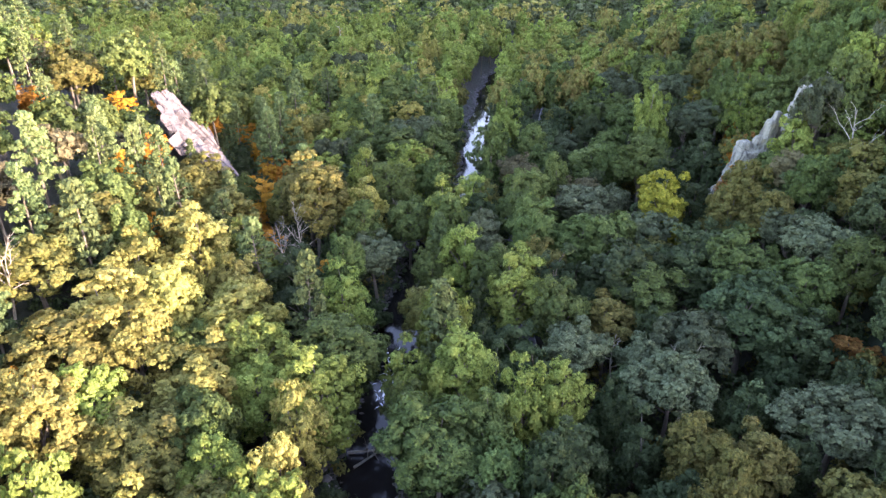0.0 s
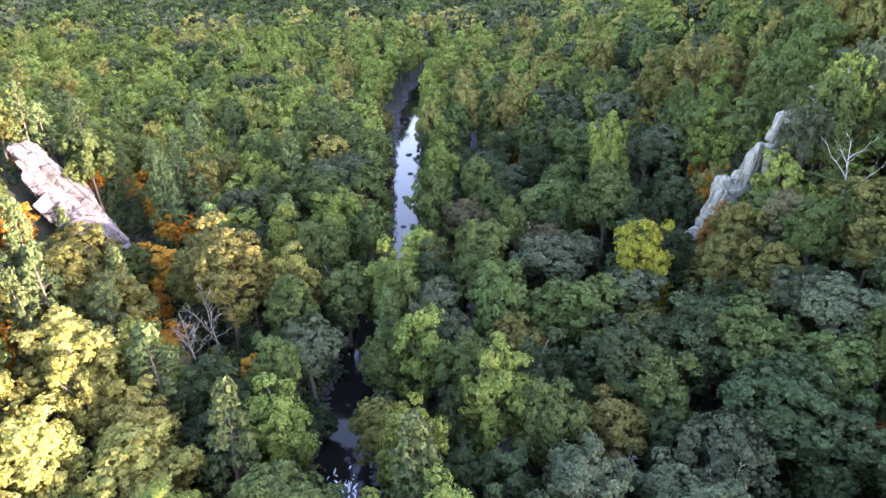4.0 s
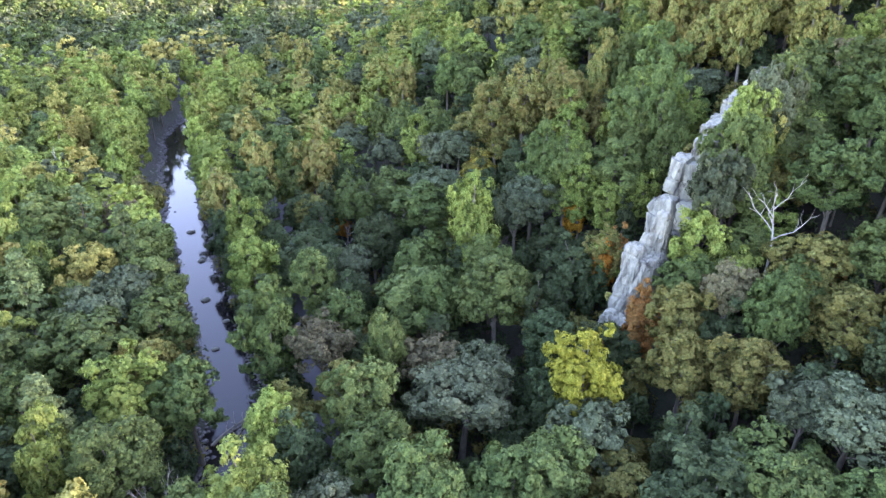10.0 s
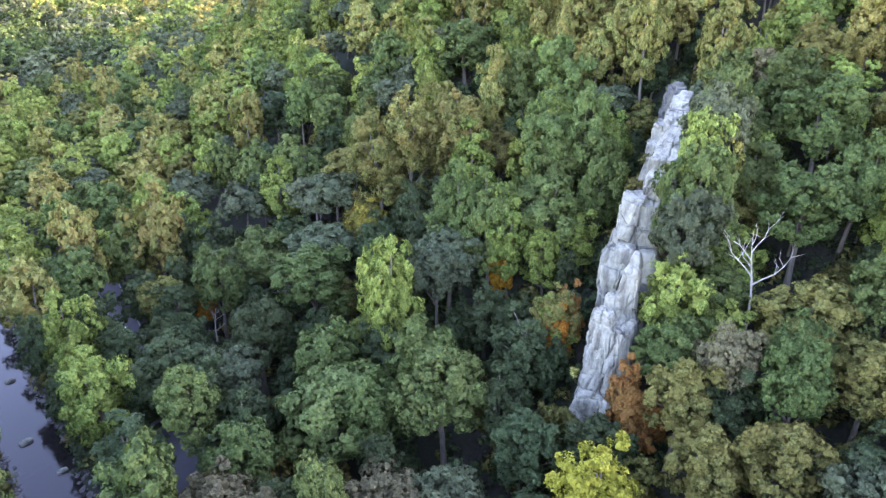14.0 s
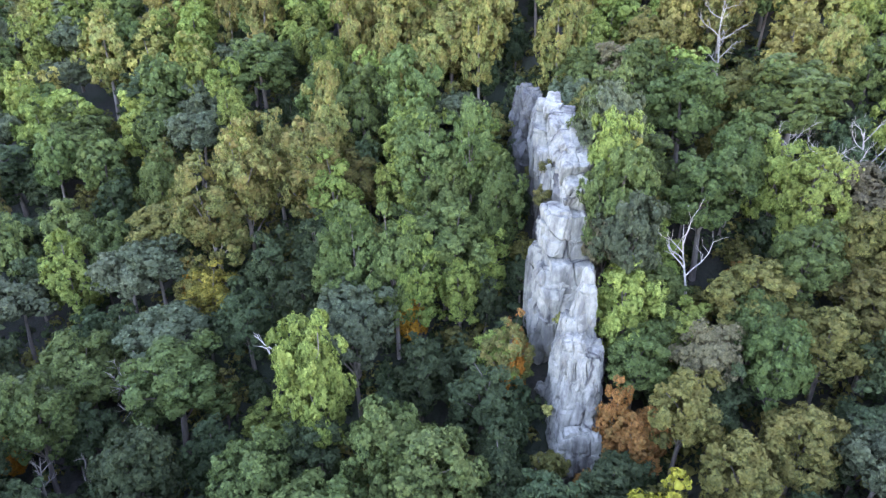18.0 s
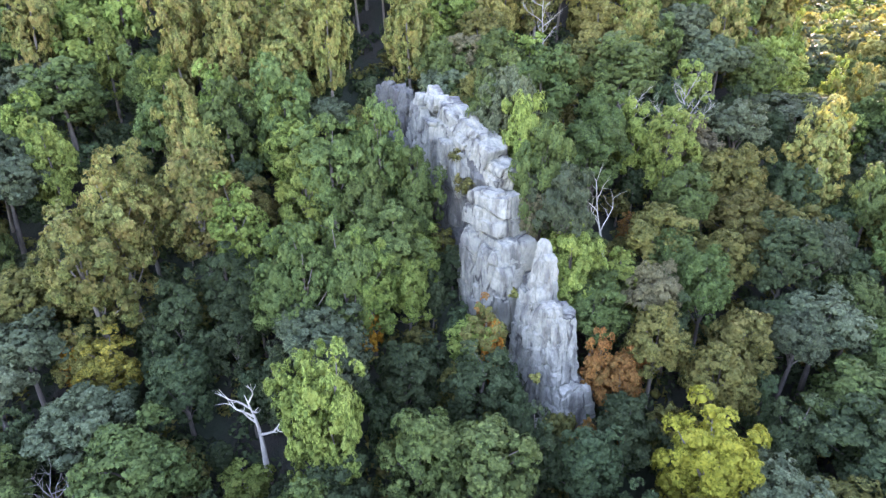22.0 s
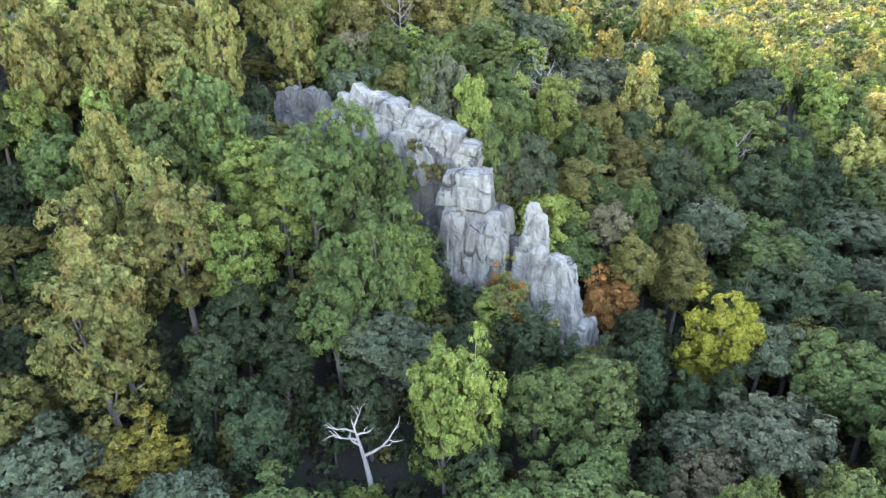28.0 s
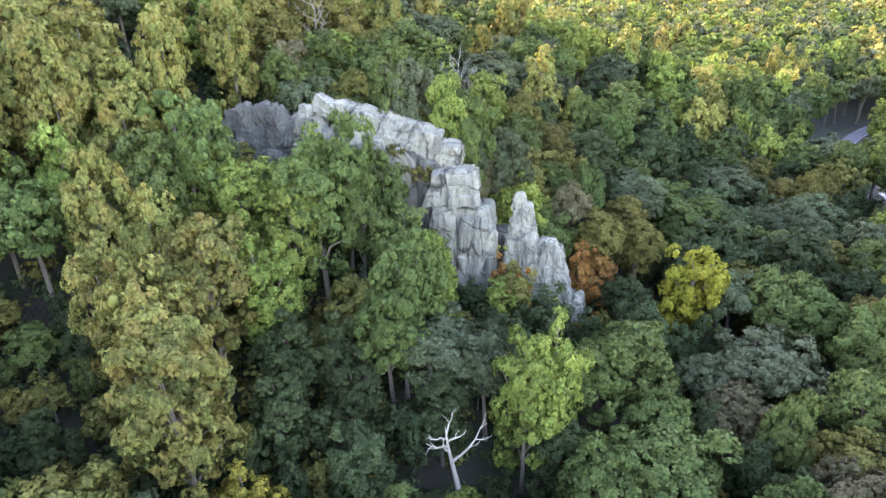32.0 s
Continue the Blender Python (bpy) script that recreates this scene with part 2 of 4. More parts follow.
def ground(x, y):
    x, y = np.asarray(x, float), np.asarray(y, float)
    d = x - river_x(y)
    bank = np.abs(d) + 0.55 * np.sin(0.19 * y + 1.1 * np.sign(d)) + 0.35 * np.sin(0.47 * y + 2.0 * np.sign(d))
    z = -0.9 + 1.9 * smooth(2.6, 5.8, bank) + 0.9 * smooth(6, 16, np.abs(d))
    e = np.maximum(x - soft(y, TOE_Y, TOE_X), 0)
    e = np.sqrt(e * e + 16) - 4
    # Ridge crest, largely unseen, set to shape the sun and shade in the valley.
    crest = soft(y + 0.613 * (x - 115), (-80, -14, 12, 62, 78, 300, 420), (2, 12, 27, 13, 103, 103, 5))
    east = 0.5 * e
    east = crest * east / (crest ** 5 + east ** 5) ** 0.2
    w = np.maximum(soft(y, WEST_Y, WEST_X) - x, 0)
    w = np.sqrt(w * w + 25) - 5
    k = 1 - 0.74 * smooth(135, 245, y)
    west = k * np.where(w < 60, 0.48 * w, 28.8 + 0.16 * (w - 60))
    west = np.minimum(west, 60) * (1 - 0.9 * smooth(40, -70, y))
    far = 24 * smooth(430, 760, y + 0.12 * np.abs(x - 60))
    z = z + east + west + far * smooth(10, 60, np.abs(d))
    z = z + 8 * np.exp(-((x + 67) / 14) ** 2 - ((y - 157) / 13) ** 2)
    return z + 0.5 * np.sin(x * 0.11 + 1.3 * np.sin(y * 0.05)) * np.sin(y * 0.083 + 0.7) * smooth(8, 26, np.abs(d))


def height(x, y):
    return float(ground(x, y))


# ---- mesh helpers ----
def mesh_of(name, verts, faces, mat, smooth=False):
    """A mesh from vertices and faces; faces may be an array of triangles."""
    me = bpy.data.meshes.new(name)
    if isinstance(faces, np.ndarray):
        n = len(faces)
        me.vertices.add(len(verts))
        me.vertices.foreach_set("co", np.asarray(verts, np.float32).ravel())
        me.loops.add(3 * n)
        me.loops.foreach_set("vertex_index", faces.astype(np.int32).ravel())
        me.polygons.add(n)
        me.polygons.foreach_set("loop_start", np.arange(0, 3 * n, 3, dtype=np.int32))
        me.update(calc_edges=True)
    else:
        me.from_pydata([tuple(v) for v in np.asarray(verts, float)], [], [tuple(int(i) for i in f) for f in faces])
    me.materials.append(mat)
    if smooth:
        me.polygons.foreach_set("use_smooth", [True] * len(me.polygons))
    me.update()
    return me


def part(name, data, parent, label="", mat=None):
    ob = new(name, data)
    ob.parent = parent
    if label:
        ob["label"] = label
    if mat is not None:
        ob.material_slots[0].link = "OBJECT"
        ob.material_slots[0].material = mat
    return ob


class Soup:
    """Collects vertices and faces for one mesh."""

    def __init__(self):
        self.v, self.f, self.n = [], [], 0

    def add(self, verts, faces):
        self.v.append(np.asarray(verts, float))
        self.f.extend(tuple(i + self.n for i in f) for f in faces)
        self.n += len(verts)

    def tube(self, pts, radii, sides=6):
        pts = [Vector(p) for p in pts]
        verts, faces = [], []
        for i, (p, r) in enumerate(zip(pts, radii)):
            d = (pts[min(i + 1, len(pts) - 1)] - pts[max(i - 1, 0)]).normalized()
            u = d.orthogonal().normalized() if i == 0 else (u - d * u.dot(d)).normalized()
            w = d.cross(u)
            for k in range(sides):
                a = 2 * math.pi * k / sides
                verts.append(p + (u * math.cos(a) + w * math.sin(a)) * r)
        for i in range(len(pts) - 1):
            for k in range(sides):
                a, b = i * sides + k, i * sides + (k + 1) % sides
                faces.append((a, b, b + sides, a + sides))
        faces.append(tuple(range(len(verts) - sides, len(verts))))
        self.add([tuple(v) for v in verts], faces)

    def mesh(self, name, mat, smooth=False):
        return mesh_of(name, np.concatenate(self.v), self.f, mat, smooth)


PHI = (1 + 5 ** 0.5) / 2
ICO_V = np.array([(-1, PHI, 0), (1, PHI, 0), (-1, -PHI, 0), (1, -PHI, 0), (0, -1, PHI), (0, 1, PHI), (0, -1, -PHI), (0, 1, -PHI),
                  (PHI, 0, -1), (PHI, 0, 1), (-PHI, 0, -1), (-PHI, 0, 1)]) / math.sqrt(1 + PHI * PHI)
ICO_F = ((0, 11, 5), (0, 5, 1), (0, 1, 7), (0, 7, 10), (0, 10, 11), (1, 5, 9), (5, 11, 4), (11, 10, 2), (10, 7, 6), (7, 1, 8),
         (3, 9, 4), (3, 4, 2), (3, 2, 6), (3, 6, 8), (3, 8, 9), (4, 9, 5), (2, 4, 11), (6, 2, 10), (8, 6, 7), (9, 8, 1))


class Leaves:
    """Collects triangles alone, as arrays."""

    def __init__(self):
        self.v, self.f, self.n = [], [], 0

    def add(self, verts, faces):
        self.v.append(verts)
        self.f.append(np.asarray(faces) + self.n)
        self.n += len(verts)

    def mesh(self, name, mat):
        return mesh_of(name, np.concatenate(self.v), np.concatenate(self.f), mat)


def unit(v):
    return v / np.linalg.norm(v, axis=-1, keepdims=True)


def blades(soup, p, nrm, s, rng, droop):
    """One leaf spray at each of the places p, facing nrm, s long."""
    n = len(p)
    u = unit(np.cross(nrm, rng.normal(size=(n, 3))))
    w = np.cross(nrm, u)
    tip = p + u * s * 0.75 - np.array((0, 0, 1)) * s * droop
    soup.add(np.stack((p - u * s * 0.45 + w * s * 0.5, p - u * s * 0.45 - w * s * 0.5, tip), 1).reshape(-1, 3), np.arange(3 * n).reshape(-1, 3))


def foliage(soup, centres, radii, leaves, size, rng, flat=0.85, droop=0.25, core=0.78):
    """Small clumps: a ragged core and blades round it."""
    for c, r in zip(centres, radii):
        c = np.asarray(c, float)
        if core:
            soup.add(c + ICO_V * (r * core * rng.uniform(0.75, 1.15, (12, 1))) * (1, 1, flat), ICO_F)
        d = unit(rng.normal(size=(leaves, 3)) + (0, 0, 0.45))
        p = c + d * (r * rng.uniform(0.72, 1.12, (leaves, 1))) * (1, 1, flat)
        blades(soup, p, unit(d + rng.normal(scale=0.4, size=(leaves, 3)) + (0, 0, 0.35)), size * rng.uniform(0.65, 1.35, (leaves, 1)), rng, droop)


def crown_leaves(soup, crown, twigs, leaves, size, rng, droop=0.2):
    """Boughs set close over a crown's envelope, each a small dome of leafy twigs, each twig with its own tuft of leaf sprays."""
    middle, axes, centres, radii = crown
    for c, r in zip(centres, radii):
        squash = np.array((1, 1, 0.82)) * rng.uniform(0.85, 1.15, 3)
        soup.add(c + ICO_V * (r * rng.uniform(0.35, 0.55, (12, 1))) * squash, ICO_F)
        out = unit((c - middle) / axes)
        d = unit(rng.normal(size=(twigs, 3)) + 0.9 * out)
        tuft = c + d * r * rng.uniform(0.7, 1.15, (twigs, 1)) * squash
        e = unit(rng.normal(size=(twigs, leaves, 3)) + 0.7 * d[:, None])
        spread = 0.29 * r * rng.uniform(0.6, 1.4, (twigs, 1, 1))
        p = (tuft[:, None] + e * spread * (1, 1, 0.7)).reshape(-1, 3)
        n = unit((0.6 * d[:, None] + 0.5 * e).reshape(-1, 3) + 0.3 * out + rng.normal(scale=0.42, size=(twigs * leaves, 3)) + (0, 0, 0.12))
        blades(soup, p, n, size * rng.uniform(0.6, 1.4, (twigs * leaves, 1)), rng, droop)


def envelope(rng, n, z, wide, up, down, loose, lowest=-0.75):
    """Bough centres spread over an egg-shaped crown with bulges: its middle at z, half as wide, so far up and down."""
    ph, c, r = rng.uniform(0, 6.28, 3), [], []
    for k in range(n):
        t = lowest + (1 - lowest) * (k + rng.uniform(0.1, 0.9)) / n
        az = 2.4 * k + rng.uniform(-0.5, 0.5)
        flat = math.sqrt(max(0.0, 1 - t * t))
        bulge = 1 + 0.16 * math.sin(3 * az + ph[0] + 2.5 * t) + 0.12 * math.sin(5 * az + ph[1] - 4 * t) + rng.uniform(-loose, 0.5 * loose)
        f = 0.86 * bulge * (1.0 if k % 5 else 0.55)
        c.append((f * wide * flat * math.cos(az), f * wide * flat * math.sin(az), z + f * t * (up if t > 0 else down)))
        r.append(rng.uniform(0.85, 1.35))
    return np.array((0.0, 0.0, z)), np.array((wide, wide, 0.5 * (up + down))), np.array(c), np.array(r)


def lobes_round(rng, n):
    """A broad domed crown, 5 m in radius and 18 m high."""
    return envelope(rng, n, 11.8, 4.4, 5.6, 4.6, 0.22)


def lobes_tall(rng, n):
    """A tall irregular crown, 5 m in radius and 18 m high, in tiers."""
    return envelope(rng, n, 10.9, 4.4, 6.4, 7.4, 0.34, -0.9)


def lobes_flat(rng, n):
    """A spreading, shallow crown."""
    return envelope(rng, n, 13.2, 4.6, 3.6, 2.4, 0.25)


def lobes_low(rng, n):
    """A full crown that reaches low."""
    return envelope(rng, n, 9.2, 4.2, 8.2, 5.6, 0.26)


SHAPES = {"round": lobes_round, "tall": lobes_tall, "flat": lobes_flat, "low": lobes_low}


def make_wood(rng, centres, bark):
    top = 15.0
    lean = rng.normal(scale=0.35, size=2)
    pts = [(lean[0] * (z / top) ** 2 * 2, lean[1] * (z / top) ** 2 * 2, z) for z in (-1.2, 0.4, 3, 6, 9, 12, top)]
    trunk = Soup()
    trunk.tube(pts, (0.55, 0.42, 0.34, 0.29, 0.23, 0.15, 0.05), 8)
    limbs = Soup()
    for c in centres[::max(1, len(centres) // 11)]:
        c = np.asarray(c)
        z0 = max(3.5, c[2] * 0.72 - 1.0)
        k = min(max((z0 / top) ** 2 * 2, 0), 2)
        a = np.array((lean[0] * k, lean[1] * k, z0))
        m = a + (c - a) * 0.5 + rng.normal(scale=0.25, size=3) + (0, 0, 0.35)
        limbs.tube((a, m, c), (0.14, 0.09, 0.03), 5)
    return trunk.mesh("trunk", bark, True), limbs.mesh("branchwork", bark, True)


def make_pine(rng, leaves):
    crown, limbs, trunk = Leaves(), Soup(), Soup()
    trunk.tube([(0, 0, -1), (0, 0, 4), (0.1, 0, 10), (0, 0.1, 17.6)], (0.42, 0.3, 0.2, 0.04), 7)
    z = 4.5
    while z < 17.6:
        t = (z - 4.5) / 13.2
        for k in range(5):
            az = rng.uniform(0, 6.28)
            out = (4.6 * (1 - t) ** 0.75 + 0.7) * rng.uniform(0.65, 1.05)
            tip = np.array((out * math.cos(az), out * math.sin(az), z + 0.15 * out))
            limbs.tube(((0, 0, z - 0.2), tip), (0.06, 0.02), 4)
            cs = [tip * (f, f, 1) + rng.normal(scale=0.12, size=3) for f in (0.55, 0.8, 1.0)]
            foliage(crown, cs, [0.75, 0.7, 0.5], leaves, 0.5, rng, 0.4, 0.1, 0.55)
        z += 1.15 - 0.35 * t
    foliage(crown, [(0, 0, 17.4)], [0.5], leaves, 0.4, rng, 1.4, 0.1)
    return trunk.mesh("trunk", BARK, True), limbs.mesh("branchwork", BARK, True), crown.mesh("crown", LEAF["pine"])


CLOSE, NEAR, MID = {}, {}, {}
for shape, variants in (("round", 6), ("tall", 6), ("flat", 4), ("low", 6)):
    for level, store, boughs, twigs, leaves, size in ((2, CLOSE, 68, 18, 16, 0.27), (0, NEAR, 56, 15, 12, 0.37), (1, MID, 42, 10, 8, 0.62)):
        store[shape] = []
        for v in range(variants):
            rng = np.random.default_rng(100 * level + 10 * len(shape) + v)
            crown = SHAPES[shape](rng, boughs)
            if level == 1:
                crown[3][:] *= 1.2
            s = Leaves()
            crown_leaves(s, crown, twigs, leaves, size, rng, 0.0 if shape == "tall" else 0.12)
            store[shape].append((*make_wood(rng, crown[2], PALE_BARK if shape == "tall" else BARK), s.mesh("crown", LEAF["mid"])))
rng = np.random.default_rng(5)
CLOSE["pine"] = NEAR["pine"] = [make_pine(rng, 13) for v in range(3)]
MID["pine"] = [make_pine(rng, 5) for v in range(2)]

# kind: (shape, leaves, height, name, label, category, group)
KINDS = {
    "mid": ("round", "mid", 18, "oak_tree", "broad green oak with a full rounded crown in the forest", "tree", "oaks"),
    "bright": ("low", "bright", 19, "maple_tree", "fresh green maple with a full leafy crown in the forest", "tree", "maples"),
    "dk": ("low", "dk", 14, "hornbeam_tree", "low deep green tree growing in the shade", "tree", "understorey trees"),
    "grey": ("flat", "grey", 16, "ash_tree", "grey-green tree with a wide layered crown", "tree", "ashes"),
    "olive": ("round", "olive", 15, "hickory_tree", "olive green tree turning towards autumn", "tree", "hickories"),
    "gold": ("tall", "gold", 24, "tulip_tree", "tall tulip tree with leaves turning golden", "tree", "golden tulip trees"),
    "lime": ("low", "lime", 18, "elm_tree", "bright yellow-green tree in early autumn colour", "tree", "yellow-green trees"),
    "poplar": ("tall", "bright", 25, "poplar_tree", "tall bright green poplar with a narrow crown", "tree", "poplars"),
    "tall": ("tall", "mid", 25, "tall_oak_tree", "tall green forest tree with a bare pale trunk", "tree", "tall trees"),
    "mute": ("flat", "mute", 15, "thin_tree", "thin tree with sparse faded leaves", "tree", "faded trees"),
    "autumn": ("low", "yellow", 10, "sassafras_tree", "small tree in golden yellow autumn leaf", "tree", "autumn trees"),
    "orange": ("low", "orange", 6, "sumac_bush", "orange autumn bush beside the rock", "bush", "autumn bushes"),
    "sapling": ("low", "dk", 8, "sapling", "young deep green tree under taller crowns", "tree", "saplings"),
    "thicket": ("low", "olive", 8, "shrub", "tall olive green shrub between the trees", "shrub", "shrubs"),
    "pine": ("pine", "pine", 21, "pine_tree", "white pine with layered horizontal boughs", "tree", "pines"),
}
OTHER_MAPLES = (("aspen_tree", "fresh green aspen with a full leafy crown far in the valley", "aspens"),
                ("sycamore_tree", "fresh green sycamore with a full leafy crown by the river flats", "sycamores"),
                ("birch_tree", "fresh green birch with a full leafy crown on the ridge", "birches"))
OTHER_OAKS = (("beech_tree", "green beech with a rounded crown in the closed forest", "beeches"),
              ("linden_tree", "green linden with a rounded crown in the closed forest", "lindens"),
              ("cherry_tree", "green wild cherry with a rounded crown in the closed forest", "cherries"))


# Clearings with growth capped low, placed to fit the camera's view of snags and gaps.
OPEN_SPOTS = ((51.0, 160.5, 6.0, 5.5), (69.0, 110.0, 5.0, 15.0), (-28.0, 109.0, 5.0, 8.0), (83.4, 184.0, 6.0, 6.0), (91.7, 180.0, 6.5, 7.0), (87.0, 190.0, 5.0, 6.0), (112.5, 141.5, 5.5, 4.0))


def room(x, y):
    """How high growth stands: capped low where it would hide the two crags from the camera."""
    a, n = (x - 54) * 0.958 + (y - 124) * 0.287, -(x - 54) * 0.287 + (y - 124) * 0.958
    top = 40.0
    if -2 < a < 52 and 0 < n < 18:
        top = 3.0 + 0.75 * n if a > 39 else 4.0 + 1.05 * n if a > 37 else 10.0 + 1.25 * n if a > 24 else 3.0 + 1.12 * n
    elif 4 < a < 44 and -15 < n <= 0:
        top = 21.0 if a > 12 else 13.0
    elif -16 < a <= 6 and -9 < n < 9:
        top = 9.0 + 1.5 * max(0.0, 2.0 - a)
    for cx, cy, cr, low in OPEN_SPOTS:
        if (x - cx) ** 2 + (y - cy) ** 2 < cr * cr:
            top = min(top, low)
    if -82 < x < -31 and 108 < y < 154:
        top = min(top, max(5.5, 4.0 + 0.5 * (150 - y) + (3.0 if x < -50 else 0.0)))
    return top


placed = []
rnd = random.Random(11)


def tree(kind, x, y, r, h, store=NEAR, mat=None, shape=None, capped=True):
    usual, leaf, _, name, label, category, group = KINDS[kind]
    shape = shape or usual
    if store is MID and kind == "mid":
        name, label, group = rnd.choice(OTHER_OAKS)
    if store is MID and kind == "bright":
        name, label, group = OTHER_MAPLES[2 if x > 70 else 1 if abs(x - 20) < 50 else 0]
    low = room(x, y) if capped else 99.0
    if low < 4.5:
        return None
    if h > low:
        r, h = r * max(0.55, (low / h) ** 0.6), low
    if store is NEAR and ((14 < x < 90 and 84 < y < 186) or (-46 < x < 46 and 48 < y < 132)):
        store = CLOSE
    trunk, limbs, crown = rnd.choice(store[shape])
    e = tagged(new(name), label, category, group)
    e.empty_display_size = 0.5
    e.matrix_world = pose(x, y, height(x, y) - 0.1, rnd.uniform(-3, 3), rnd.uniform(-3, 3), rnd.uniform(0, 360)) @ Matrix.Diagonal((r / 5.0, r / 5.0 * rnd.uniform(0.88, 1.12), h / 18.0, 1))
    part("trunk", trunk, e)
    if store is CLOSE:
        part("branchwork", limbs, e)
    part("crown", crown, e, "", mat or LEAF[leaf])
    placed.append((x, y, r))
    return e


def hero(kind, x, y, r):
    if r > 5.2 and kind in ("gold", "tall"):
        turn = rnd.uniform(0, 3.14)
        for side in (-0.5, 0.5):
            tree(kind, x + side * r * math.cos(turn), y + side * r * math.sin(turn), r * 0.66, KINDS[kind][2] * rnd.uniform(0.86, 1.08))
        return
    r = min(r, 6.4)
    if kind == "olive" and -30 < x < -20:
        return tree(kind, x, y, r * 0.95, 20.5)
    # Darker leaves put the valley's shade into the colour of these oaks.
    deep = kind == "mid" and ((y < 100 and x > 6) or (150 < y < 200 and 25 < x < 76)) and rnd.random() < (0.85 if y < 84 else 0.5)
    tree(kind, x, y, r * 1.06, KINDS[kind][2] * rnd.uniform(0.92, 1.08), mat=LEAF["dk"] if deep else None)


# ---- ground, river, road ----
def spaced(lo, hi, inner_lo, inner_hi, step, grow=1.28):
    vals, s, v = list(np.arange(inner_lo, inner_hi + 0.1, step)), step, inner_hi
    while v < hi:
        s *= grow
        v += s
        vals.append(v)
    s, v, low = step, inner_lo, []
    while v > lo:
        s *= grow
        v -= s
        low.append(v)
    return np.array(low[::-1] + vals)


gx, gy = spaced(-3500, 3500, -130, 190, 2.0), spaced(-3500, 3500, -110, 340, 2.5)
X, Y = np.meshgrid(gx, gy)
Z = ground(X, Y)
nx, ny = len(gx), len(gy)
faces = [(j * nx + i, j * nx + i + 1, (j + 1) * nx + i + 1, (j + 1) * nx + i) for j in range(ny - 1) for i in range(nx - 1)]
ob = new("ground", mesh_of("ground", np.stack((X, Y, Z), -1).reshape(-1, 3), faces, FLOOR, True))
tagged(ob, "forest floor of leaf litter and moss falling to the river", "ground", kind="structure")


def ribbon(name, centre, ys, half, lift, mat, cross=5, follow=True):
    verts, faces = [], []
    for y in ys:
        x0, x1 = float(centre(y - 1)), float(centre(y + 1))
        t = Vector((x1 - x0, 2.0)).normalized()
        for k in range(cross):
            o = half * (2 * k / (cross - 1) - 1)
            px, py = float(centre(y)) + t.y * o, y - t.x * o
            verts.append((px, py, (height(float(centre(y)), y) if follow else 0.0) + lift))
    for j in range(len(ys) - 1):
        for k in range(cross - 1):
            a = j * cross + k
            faces.append((a, a + 1, a + cross + 1, a + cross))
    return mesh_of(name, verts, faces, mat, True)


ys = np.arange(-260, 470, 3.0)
ob = new("water", ribbon("water", river_x, ys, 6.6, 0.0, WATER, 7, False))
tagged(ob, "dark smooth river reflecting the evening sky", "river", kind="structure")
ys = np.arange(-160, 290, 3.0)
road = new("road", ribbon("road", road_x, ys, 2.2, 0.35, ASPHALT, 5))
tagged(road, "narrow grey asphalt road along the river", "road", kind="structure")
for side in (-2.0, 2.0):
    line = part("edge_line", ribbon("edge_line", lambda y: road_x(y) + side, ys, 0.07, 0.36, PAINT, 2), road, "white painted edge line")


